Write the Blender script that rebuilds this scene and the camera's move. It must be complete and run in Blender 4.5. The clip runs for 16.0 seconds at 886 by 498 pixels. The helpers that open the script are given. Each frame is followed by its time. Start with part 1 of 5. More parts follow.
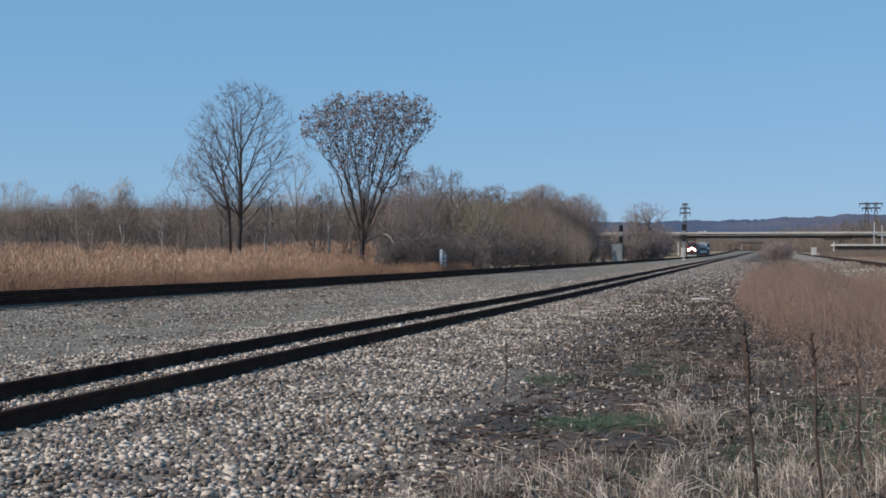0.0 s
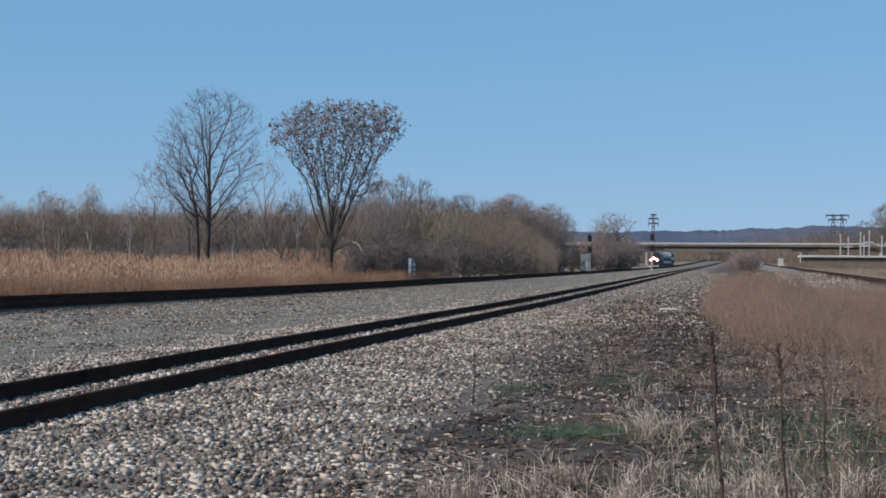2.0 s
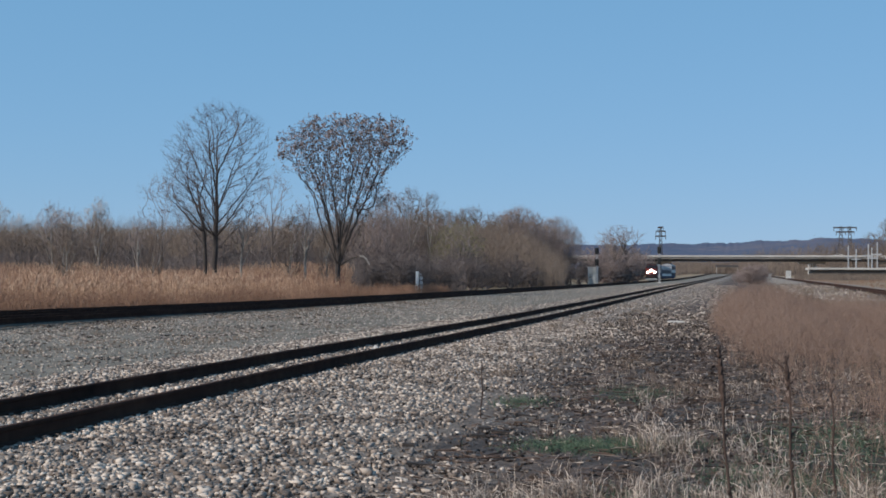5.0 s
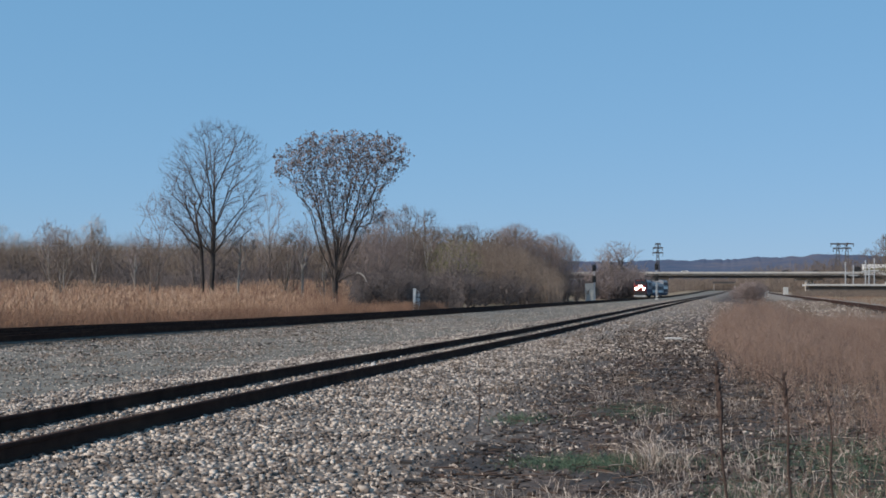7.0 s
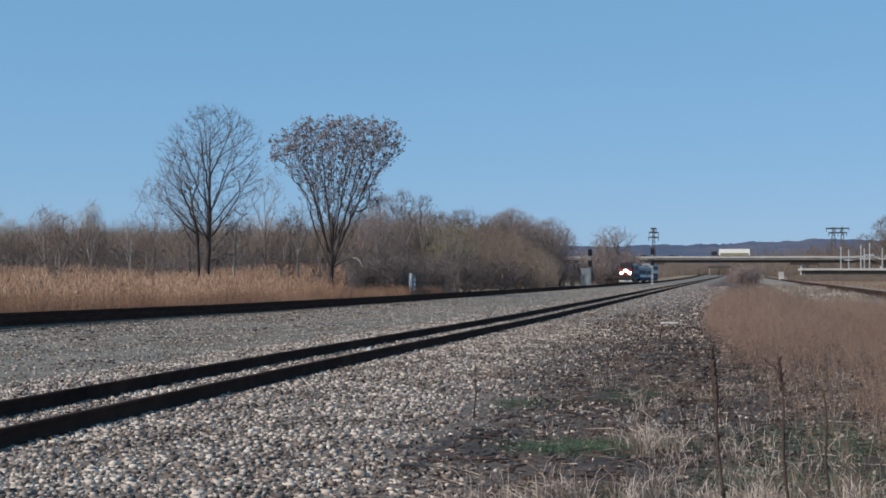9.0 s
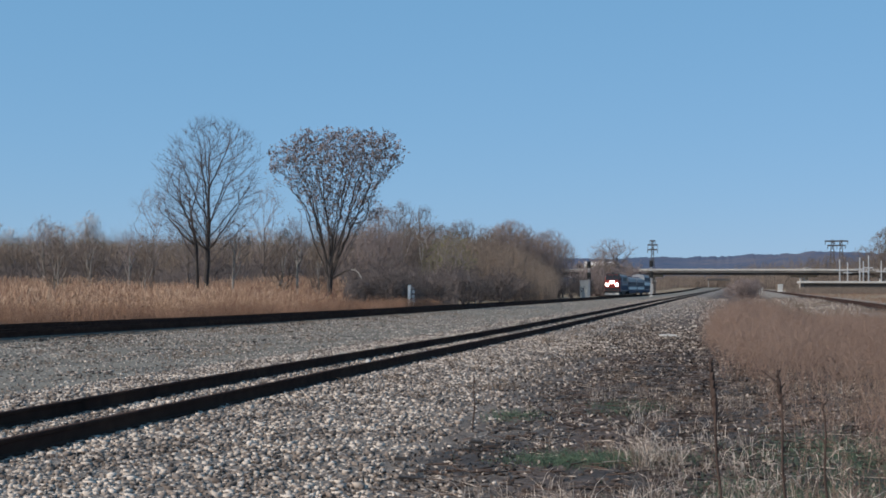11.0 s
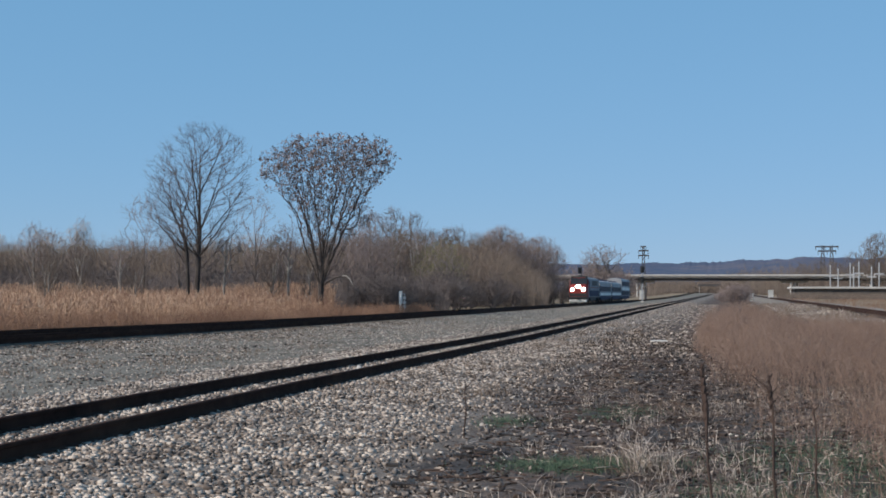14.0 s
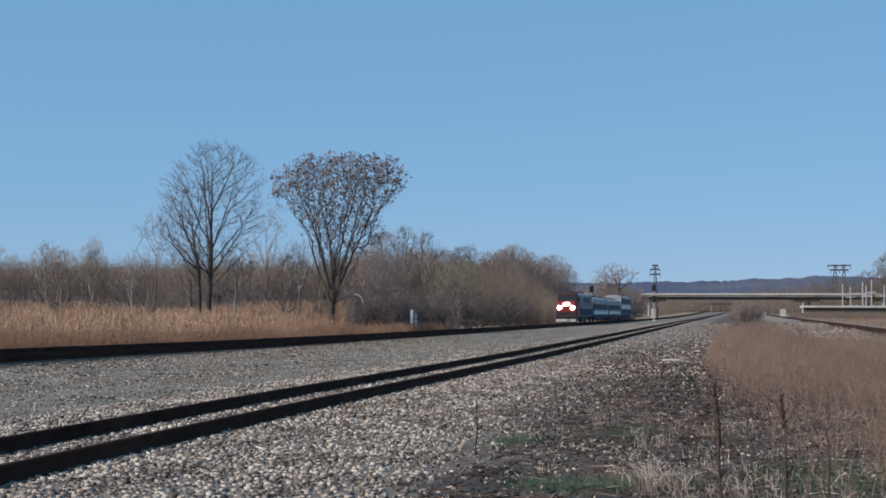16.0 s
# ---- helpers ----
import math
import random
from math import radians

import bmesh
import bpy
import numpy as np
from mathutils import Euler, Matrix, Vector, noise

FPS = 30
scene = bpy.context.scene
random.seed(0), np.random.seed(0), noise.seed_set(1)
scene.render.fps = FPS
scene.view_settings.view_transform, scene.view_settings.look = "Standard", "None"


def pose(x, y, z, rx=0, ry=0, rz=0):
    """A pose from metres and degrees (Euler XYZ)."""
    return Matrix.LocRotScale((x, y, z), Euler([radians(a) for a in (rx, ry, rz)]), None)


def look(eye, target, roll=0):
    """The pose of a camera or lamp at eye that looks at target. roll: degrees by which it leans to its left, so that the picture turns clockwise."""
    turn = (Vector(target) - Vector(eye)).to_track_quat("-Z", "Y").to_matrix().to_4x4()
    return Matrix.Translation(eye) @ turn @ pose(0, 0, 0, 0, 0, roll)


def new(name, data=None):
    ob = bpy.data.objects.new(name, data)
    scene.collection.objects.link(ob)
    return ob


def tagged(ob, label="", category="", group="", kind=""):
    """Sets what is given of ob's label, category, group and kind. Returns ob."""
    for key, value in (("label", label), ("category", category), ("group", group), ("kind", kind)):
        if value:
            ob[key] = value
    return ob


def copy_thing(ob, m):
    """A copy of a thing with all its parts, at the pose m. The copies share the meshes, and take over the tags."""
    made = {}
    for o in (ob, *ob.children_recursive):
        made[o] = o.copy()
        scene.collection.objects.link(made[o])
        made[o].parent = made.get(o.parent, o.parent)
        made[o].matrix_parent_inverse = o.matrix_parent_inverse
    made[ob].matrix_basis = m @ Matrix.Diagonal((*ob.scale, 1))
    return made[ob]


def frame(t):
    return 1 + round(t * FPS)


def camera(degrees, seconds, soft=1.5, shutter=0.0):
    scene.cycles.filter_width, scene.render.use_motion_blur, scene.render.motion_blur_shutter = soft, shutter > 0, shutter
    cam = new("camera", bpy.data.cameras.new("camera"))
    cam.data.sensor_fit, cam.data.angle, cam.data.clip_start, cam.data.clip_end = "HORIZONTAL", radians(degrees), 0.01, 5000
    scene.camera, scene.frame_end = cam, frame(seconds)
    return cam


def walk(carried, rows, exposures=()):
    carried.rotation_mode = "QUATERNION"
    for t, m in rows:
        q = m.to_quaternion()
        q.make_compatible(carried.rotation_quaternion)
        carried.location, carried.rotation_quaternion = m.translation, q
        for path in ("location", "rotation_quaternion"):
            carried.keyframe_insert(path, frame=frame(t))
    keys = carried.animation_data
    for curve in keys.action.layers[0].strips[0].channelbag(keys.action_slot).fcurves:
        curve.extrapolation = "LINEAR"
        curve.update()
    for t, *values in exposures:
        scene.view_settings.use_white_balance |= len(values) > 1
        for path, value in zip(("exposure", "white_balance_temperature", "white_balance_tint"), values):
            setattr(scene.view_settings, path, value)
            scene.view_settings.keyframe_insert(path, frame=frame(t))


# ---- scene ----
# One standing observer with a hand-held camera: fixed place, small turns.
EYE = (0.0, 0.0, 1.595)
TURNS = [
    (0, 0.129, 13.227, 0.005),
    (0.5, 0.560, 12.831, -0.226),
    (1, 0.751, 12.580, 0.257),
    (1.5, 0.447, 12.859, 0.018),
    (2, 0.496, 11.942, 0.377),
    (2.5, 0.541, 12.318, 0.197),
    (3, -0.020, 12.331, 0.183),
    (3.5, 0.156, 12.030, 0.173),
    (4, 0.151, 11.490, 0.234),
    (4.2, 0.420, 12.291, 0.378),
    (6.3, 1.262, 12.000, -0.041),
    (6.5, 1.123, 12.275, 0.223),
    (7, 1.744, 12.132, 0.140),
    (7.5, 1.789, 12.068, 0.380),
    (8, 1.834, 12.222, 0.057),
    (8.5, 1.411, 12.331, -0.024),
    (8.7, 1.086, 11.979, 0.064),
    (10.8, 1.625, 12.033, 0.317),
    (11, 1.609, 11.918, 0.207),
    (11.5, 1.799, 11.572, 0.368),
    (12, 2.066, 11.565, 0.165),
    (12.5, 1.763, 12.088, 0.004),
    (13, 1.644, 11.798, -0.096),
    (13.5, 1.930, 11.777, 0.109),
    (14, 1.858, 11.551, 0.131),
    (14.5, 2.283, 11.838, 0.106),
    (15, 2.480, 11.891, -0.002),
    (15.5, 2.519, 11.877, 0.192),
    (16, 2.623, 12.024, 0.201)]
cam = camera(35.49, 16.0, soft=1.75)
walk(cam, [(t, Matrix.Translation(EYE) @ Euler((0, 0, radians(y))).to_matrix().to_4x4()
            @ Euler((radians(90 + p), 0, 0)).to_matrix().to_4x4()
            @ Euler((0, 0, radians(r))).to_matrix().to_4x4()) for t, p, y, r in TURNS],
     [(0, 0.10), (0.6, 0.10), (1.0, 0.0), (1.6, 0.0), (2.0, 0.10), (16, 0.10)])

# ---- light ----
SUN_EL, SUN_AZ = 40.0, 232.0          # degrees; azimuth clockwise from +Y
world = bpy.data.worlds.new("world")
scene.world = world
world.use_nodes = True
sky = world.node_tree.nodes.new("ShaderNodeTexSky")
sky.sky_type, sky.sun_disc = "NISHITA", False
sky.sun_elevation, sky.sun_rotation = radians(SUN_EL), radians(SUN_AZ)
sky.air_density, sky.dust_density, sky.ozone_density, sky.altitude = 1.0, 0.0, 6.0, 1500
wn, wl = world.node_tree.nodes.new, world.node_tree.links.new
split, joined, tint = wn("ShaderNodeSeparateColor"), wn("ShaderNodeCombineColor"), wn("ShaderNodeMix")
tint.data_type, tint.blend_type = "RGBA", "MULTIPLY"
tint.inputs[0].default_value, tint.inputs[7].default_value = 1.0, (0.389, 0.741, 1.035, 1)
wl(sky.outputs[0], split.inputs[0])
for k, softness in enumerate((0.44, 0.28, 0.28)):
    p = wn("ShaderNodeMath")
    p.operation = "POWER"
    p.inputs[1].default_value = softness
    wl(split.outputs[k], p.inputs[0])
    wl(p.outputs[0], joined.inputs[k])
wl(joined.outputs[0], tint.inputs[6])
world.node_tree.links.new(tint.outputs[2], world.node_tree.nodes["Background"].inputs[0])
world.node_tree.nodes["Background"].inputs[1].default_value = 0.363
sun = new("sun", bpy.data.lights.new("sun", "SUN"))
sun.data.energy, sun.data.angle, sun.data.color = 4.4, radians(0.55), (1.0, 0.888, 0.775)
az, el = radians(SUN_AZ), radians(SUN_EL)
sun.matrix_world = look((0, 0, 60), (0 - math.sin(az) * math.cos(el), -math.cos(az) * math.cos(el), 60 - math.sin(el)))

# ---- materials ----


def material(name, colours, rough=0.8, metal=0.0, scale=3.0, detail=6.0, bump=0.0, bump_scale=20.0, island=0.0, glow=0.0, spec=0.5, stretch=(1, 1, 1)):
    """Principled surface: a ramp of colours over noise at two scales, some relief, a shift per loose piece."""
    m = bpy.data.materials.new(name)
    m.use_nodes = True
    nt, out = m.node_tree, m.node_tree.nodes["Principled BSDF"]
    N, L = nt.nodes.new, nt.links.new
    geo, mp = N("ShaderNodeNewGeometry"), N("ShaderNodeMapping")
    tc = N("ShaderNodeTexCoord")
    L(tc.outputs["Object"], mp.inputs["Vector"])
    mp.inputs["Scale"].default_value = stretch
    n1, n2 = N("ShaderNodeTexNoise"), N("ShaderNodeTexNoise")
    n1.inputs["Scale"].default_value, n1.inputs["Detail"].default_value = scale, detail
    n2.inputs["Scale"].default_value, n2.inputs["Detail"].default_value = scale * 0.13, 3.0
    for n in (n1, n2):
        L(mp.outputs[0], n.inputs["Vector"])
    mix = N("ShaderNodeMath")
    mix.operation = "MULTIPLY_ADD"
    L(n2.outputs[0], mix.inputs[0])
    mix.inputs[1].default_value = 0.5
    half = N("ShaderNodeMath")
    half.operation = "MULTIPLY"
    half.inputs[1].default_value = 0.5
    L(n1.outputs[0], half.inputs[0])
    L(half.outputs[0], mix.inputs[2])
    src = mix.outputs[0]
    if island:
        isl = N("ShaderNodeMath")
        isl.operation = "MULTIPLY_ADD"
        sub = N("ShaderNodeMath")
        sub.operation = "SUBTRACT"
        sub.inputs[1].default_value = 0.5
        L(geo.outputs["Random Per Island"], sub.inputs[0])
        L(sub.outputs[0], isl.inputs[0])
        isl.inputs[1].default_value = island
        L(src, isl.inputs[2])
        src = isl.outputs[0]
    ramp = N("ShaderNodeValToRGB")
    el_ = ramp.color_ramp.elements
    el_[0].position, el_[1].position = 0.3, 0.7
    el_[0].color, el_[1].color = (*colours[0], 1), (*colours[-1], 1)
    for i, c in enumerate(colours[1:-1]):
        e = el_.new(0.3 + 0.4 * (i + 1) / (len(colours) - 1))
        e.color = (*c, 1)
    L(src, ramp.inputs[0])
    L(ramp.outputs[0], out.inputs["Base Color"])
    out.inputs["Roughness"].default_value, out.inputs["Metallic"].default_value = rough, metal
    out.inputs["Specular IOR Level"].default_value = spec
    if bump:
        n3, b = N("ShaderNodeTexNoise"), N("ShaderNodeBump")
        n3.inputs["Scale"].default_value, n3.inputs["Detail"].default_value = bump_scale, 5.0
        L(tc.outputs["Object"], n3.inputs["Vector"])
        L(n3.outputs[0], b.inputs["Height"])
        b.inputs["Strength"].default_value, b.inputs["Distance"].default_value = min(bump, 1.0), 0.03
        L(b.outputs[0], out.inputs["Normal"])
    if glow:
        out.inputs["Emission Color"].default_value = (1.0, 0.93, 0.86, 1)
        out.inputs["Emission Strength"].default_value = glow
    return m


M_STONE = material("ballast_stone", [(0.058, 0.045, 0.038), (0.225, 0.184, 0.156), (0.54, 0.47, 0.405)], 0.9, scale=6, island=0.42)
M_FINES = material("fine_gravel", [(0.055, 0.05, 0.041), (0.12, 0.111, 0.092), (0.21, 0.194, 0.162)], 0.95, scale=5, bump=1.0, bump_scale=20)
M_FIELD = material("field", [(0.10, 0.075, 0.045), (0.19, 0.14, 0.085), (0.26, 0.20, 0.13)], 0.95, scale=0.8, bump=0.6, bump_scale=2)
M_RAIL = material("rusty_rail", [(0.022, 0.012, 0.010), (0.042, 0.023, 0.018), (0.07, 0.04, 0.028)], 0.9, scale=4, bump=0.2, bump_scale=60, spec=0.08)
M_TIE = material("creosoted_timber", [(0.012, 0.011, 0.012), (0.025, 0.021, 0.02), (0.045, 0.038, 0.034)], 0.9, scale=5, bump=0.5, bump_scale=25)
M_BARK = material("bark", [(0.02, 0.016, 0.015), (0.045, 0.037, 0.034), (0.095, 0.078, 0.068)], 0.9, scale=4, bump=0.6, bump_scale=14)
M_WOOD_BARK = material("wood_bark", [(0.05, 0.04, 0.035), (0.10, 0.082, 0.072), (0.17, 0.14, 0.122)], 0.9, scale=4, bump=0.6, bump_scale=14)
M_DARK_TWIG = material("dark_twig", [(0.045, 0.036, 0.036), (0.085, 0.070, 0.068), (0.14, 0.118, 0.115)], 0.9, scale=0.6, island=0.3)
M_TWIG = material("twig", [(0.12, 0.095, 0.09), (0.20, 0.165, 0.157), (0.30, 0.255, 0.245)], 0.9, scale=0.6, island=0.3)
M_PALE_BARK = material("pale_bark", [(0.12, 0.11, 0.10), (0.28, 0.26, 0.235), (0.45, 0.42, 0.38)], 0.85, scale=3, bump=0.4, bump_scale=12)
M_THICKET = material("thicket_stems", [(0.052, 0.043, 0.043), (0.105, 0.087, 0.084), (0.175, 0.148, 0.14)], 0.95, scale=0.4, island=0.35)
M_WOOD_FAR = material("far_wood_stems", [(0.075, 0.057, 0.046), (0.13, 0.10, 0.081), (0.20, 0.16, 0.13)], 0.95, scale=0.25, island=0.3)
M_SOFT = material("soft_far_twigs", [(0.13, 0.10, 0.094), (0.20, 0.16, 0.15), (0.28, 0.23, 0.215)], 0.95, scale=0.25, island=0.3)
# pale grey imitates air haze over the trees behind the wood
M_HAZED_TWIG = material("hazed_grey_twigs", [(0.22, 0.20, 0.19), (0.31, 0.285, 0.27), (0.42, 0.39, 0.37)], 0.95, scale=0.3, island=0.3)
M_BUD = material("young_leaf", [(0.10, 0.10, 0.045), (0.16, 0.15, 0.065), (0.23, 0.21, 0.10)], 0.8, scale=1.0, island=0.4)
M_DEADLEAF = material("dead_leaf", [(0.09, 0.066, 0.064), (0.185, 0.145, 0.142), (0.34, 0.28, 0.272)], 0.85, scale=1.0, island=0.5)
M_REED = material("dry_reed", [(0.11, 0.05, 0.032), (0.24, 0.138, 0.088), (0.43, 0.30, 0.205)], 0.85, scale=0.35, island=0.45)
M_BRUSH = material("red_brown_brush", [(0.105, 0.066, 0.05), (0.185, 0.122, 0.094), (0.275, 0.195, 0.155)], 0.9, scale=0.8, island=0.35)
M_BRAMBLE = material("bramble", [(0.10, 0.055, 0.036), (0.18, 0.10, 0.064), (0.27, 0.165, 0.11)], 0.9, scale=0.6, island=0.35)
M_STRAW = material("straw", [(0.085, 0.064, 0.055), (0.24, 0.193, 0.162), (0.56, 0.485, 0.415)], 0.85, scale=2.0, island=0.5)
M_WEED = material("dead_weed", [(0.06, 0.04, 0.03), (0.13, 0.095, 0.07), (0.24, 0.18, 0.135)], 0.9, scale=2.0, island=0.5)
M_GREEN = material("green_grass", [(0.025, 0.055, 0.035), (0.05, 0.09, 0.055), (0.09, 0.13, 0.08)], 0.8, scale=2.0, island=0.5)
M_STALK = material("dark_stalk", [(0.03, 0.018, 0.014), (0.06, 0.037, 0.028), (0.10, 0.065, 0.05)], 0.9, scale=8)
M_CONCRETE = material("concrete", [(0.30, 0.285, 0.265), (0.42, 0.40, 0.375), (0.52, 0.50, 0.47)], 0.9, scale=1.2, bump=0.3, bump_scale=8)
M_STEEL = material("weathered_girder", [(0.035, 0.032, 0.035), (0.055, 0.05, 0.05), (0.09, 0.08, 0.075)], 0.7, scale=0.8)
M_GALV = material("galvanised_steel", [(0.30, 0.31, 0.32), (0.42, 0.43, 0.44), (0.55, 0.56, 0.57)], 0.5, metal=0.35, scale=2.0)
M_BLACK = material("black_paint", [(0.008, 0.008, 0.009), (0.014, 0.014, 0.015), (0.022, 0.022, 0.022)], 0.6, scale=4)
M_WHITE = material("white_paint", [(0.62, 0.61, 0.58), (0.75, 0.74, 0.71), (0.82, 0.81, 0.79)], 0.55, scale=1.5)
M_CABINET = material("grey_cabinet", [(0.36, 0.36, 0.345), (0.46, 0.46, 0.44), (0.55, 0.55, 0.53)], 0.5, scale=0.8)
M_RED = material("red_paint", [(0.13, 0.018, 0.016), (0.19, 0.027, 0.023), (0.25, 0.042, 0.034)], 0.55, scale=1.2, spec=0.2)
M_TRAIN_BLUE = material("dark_blue_paint", [(0.008, 0.012, 0.036), (0.013, 0.02, 0.06), (0.022, 0.034, 0.09)], 0.6, scale=0.8, spec=0.12)
M_TRAIN_GREY = material("silver_panel", [(0.21, 0.22, 0.235), (0.30, 0.31, 0.325), (0.40, 0.41, 0.425)], 0.6, scale=0.7, spec=0.15)
M_GLASS = material("dark_glass", [(0.01, 0.012, 0.016), (0.015, 0.018, 0.024), (0.022, 0.026, 0.034)], 0.5, scale=0.5, spec=0.15)
M_LAMP = material("lit_headlight", [(0.9, 0.9, 0.88), (0.92, 0.92, 0.9), (0.95, 0.95, 0.93)], 0.3, glow=9)
# the blue in these tones is distance haze painted onto the wooded slope
M_HAZED_HILL = material("hazed_wooded_hill", [(0.05, 0.08, 0.135), (0.08, 0.10, 0.15), (0.14, 0.13, 0.15)], 1.0, scale=0.03, spec=0.0)
M_ROOF = material("pale_roof", [(0.34, 0.33, 0.31), (0.43, 0.42, 0.40), (0.52, 0.51, 0.49)], 0.7, scale=0.3)
M_WALL = material("brown_cladding", [(0.07, 0.058, 0.05), (0.11, 0.092, 0.08), (0.15, 0.13, 0.115)], 0.85, scale=0.6)
M_PALE_GRAVEL = material("pale_gravel", [(0.09, 0.074, 0.062), (0.175, 0.15, 0.128), (0.29, 0.255, 0.215)], 0.95, scale=2.5, bump=0.8, bump_scale=12)
M_ASPHALT = material("asphalt", [(0.035, 0.035, 0.035), (0.05, 0.05, 0.05), (0.07, 0.068, 0.066)], 0.9, scale=2)
M_CLOD = material("soil_clod", [(0.018, 0.013, 0.011), (0.045, 0.032, 0.026), (0.105, 0.078, 0.063)], 0.95, scale=8, island=0.4)
M_LEAF_LITTER = material("leaf_litter", [(0.016, 0.011, 0.009), (0.10, 0.072, 0.06), (0.36, 0.30, 0.255)], 0.9, scale=3, island=0.85)
M_HOOD = material("grey_hood", [(0.16, 0.165, 0.18), (0.24, 0.245, 0.262), (0.32, 0.325, 0.345)], 0.65, scale=0.8, spec=0.1)
M_LITTER = material("blue_litter", [(0.10, 0.16, 0.30), (0.16, 0.24, 0.42), (0.30, 0.36, 0.50)], 0.5, scale=10)



def trackside():
    """Ballast that thins out into weedy soil east of the siding, with cinder patches."""
    m = bpy.data.materials.new("trackside_ground")
    m.use_nodes = True
    nt, out = m.node_tree, m.node_tree.nodes["Principled BSDF"]
    N, L = nt.nodes.new, nt.links.new
    tc = N("ShaderNodeTexCoord")

    def noise_at(scale, detail=5.0, stretch=None):
        n = N("ShaderNodeTexNoise")
        n.inputs["Scale"].default_value, n.inputs["Detail"].default_value = scale, detail
        if stretch:
            mp = N("ShaderNodeMapping")
            mp.inputs["Scale"].default_value = stretch
            L(tc.outputs["Object"], mp.inputs["Vector"])
            L(mp.outputs[0], n.inputs["Vector"])
        else:
            L(tc.outputs["Object"], n.inputs["Vector"])
        return n.outputs[0]

    def ramp(src, stops):
        r = N("ShaderNodeValToRGB")
        e = r.color_ramp.elements
        e[0].position, e[0].color = stops[0][0], (*stops[0][1], 1)
        e[1].position, e[1].color = stops[-1][0], (*stops[-1][1], 1)
        for p, col in stops[1:-1]:
            k = e.new(p)
            k.color = (*col, 1)
        L(src, r.inputs[0])
        return r.outputs[0]

    def mixed(f, p, q):
        x = N("ShaderNodeMix")
        x.data_type = "RGBA"
        L(f, x.inputs[0])
        L(p, x.inputs[6])
        L(q, x.inputs[7])
        return x.outputs[2]

    def math_(op, p, q):
        x = N("ShaderNodeMath")
        x.operation = op
        for i, k in enumerate((p, q)):
            if isinstance(k, (int, float)):
                x.inputs[i].default_value = k
            else:
                L(k, x.inputs[i])
        return x.outputs[0]

    both = math_("ADD", math_("MULTIPLY", noise_at(24), 0.6), math_("MULTIPLY", noise_at(3.5, 7), 0.4))
    gravel = ramp(both, [(0.34, (0.06, 0.05, 0.043)), (0.5, (0.135, 0.116, 0.10)), (0.66, (0.27, 0.235, 0.205))])
    soil = ramp(noise_at(7, 8), [(0.38, (0.022, 0.014, 0.012)), (0.52, (0.058, 0.039, 0.032)), (0.66, (0.15, 0.112, 0.092))])
    cinder = ramp(noise_at(15, 6), [(0.35, (0.012, 0.010, 0.010)), (0.65, (0.055, 0.045, 0.041))])
    xyz = N("ShaderNodeSeparateXYZ")
    L(tc.outputs["Object"], xyz.inputs[0])
    w = math_("ADD", xyz.outputs[0], math_("MULTIPLY", math_("SUBTRACT", noise_at(0.55), 0.5), 3.0))
    w = math_("ADD", w, math_("MULTIPLY", math_("SUBTRACT", noise_at(5.0), 0.5), 2.0))
    drift = N("ShaderNodeMapRange")
    L(xyz.outputs[1], drift.inputs[0])
    drift.inputs[1].default_value, drift.inputs[2].default_value = 10.0, 30.0
    drift.inputs[3].default_value, drift.inputs[4].default_value = 0.0, 1.4
    mr = N("ShaderNodeMapRange")
    L(math_("ADD", w, drift.outputs[0]), mr.inputs[0])
    mr.inputs[1].default_value, mr.inputs[2].default_value = -3.7, -1.3
    dark = ramp(noise_at(0.9, 4, (1.0, 0.45, 1)), [(0.47, (0, 0, 0)), (0.55, (1, 1, 1))])
    # a bare cinder patch at the gravel's edge
    px = math_("MULTIPLY", math_("ADD", xyz.outputs[0], 2.7), 1.7)
    py = math_("MULTIPLY", math_("SUBTRACT", xyz.outputs[1], 14.0), 0.5)
    rad = math_("ADD", math_("MULTIPLY", px, px), math_("MULTIPLY", py, py))
    spot = ramp(math_("ADD", rad, math_("MULTIPLY", math_("SUBTRACT", noise_at(2.2), 0.5), 2.6)), [(0.5, (1, 1, 1)), (0.8, (0, 0, 0))])
    pale = ramp(noise_at(3.0, 7), [(0.35, (0.12, 0.10, 0.082)), (0.5, (0.19, 0.165, 0.138)), (0.65, (0.29, 0.255, 0.21))])
    east = N("ShaderNodeMapRange")
    L(w, east.inputs[0])
    east.inputs[1].default_value, east.inputs[2].default_value = 3.6, 5.4
    mixed_all = mixed(mr.outputs[0], gravel, mixed(dark, soil, cinder))
    L(mixed(east.outputs[0], mixed(spot, mixed_all, cinder), pale), out.inputs["Base Color"])
    out.inputs["Roughness"].default_value = 0.95
    b = N("ShaderNodeBump")
    b.inputs["Strength"].default_value, b.inputs["Distance"].default_value = 1.0, 0.035
    L(noise_at(22), b.inputs["Height"])
    L(b.outputs[0], out.inputs["Normal"])
    return m


M_TRACKSIDE = trackside()

# ---- mesh helpers ----
rng = np.random.default_rng(7)


def mesh_np(name, verts, faces, mat, smooth=False):
    """A mesh from arrays: verts (n, 3), faces (m, 3 or 4)."""
    verts, faces = np.asarray(verts, np.float32), np.asarray(faces, np.int32)
    me = bpy.data.meshes.new(name)
    k = faces.shape[1]
    me.vertices.add(len(verts))
    me.vertices.foreach_set("co", verts.ravel())
    me.loops.add(faces.size)
    me.loops.foreach_set("vertex_index", faces.ravel())
    me.polygons.add(len(faces))
    me.polygons.foreach_set("loop_start", np.arange(len(faces), dtype=np.int32) * k)
    if smooth:
        me.polygons.foreach_set("use_smooth", np.ones(len(faces), bool))
    me.update(calc_edges=True)
    me.materials.append(mat)
    return me


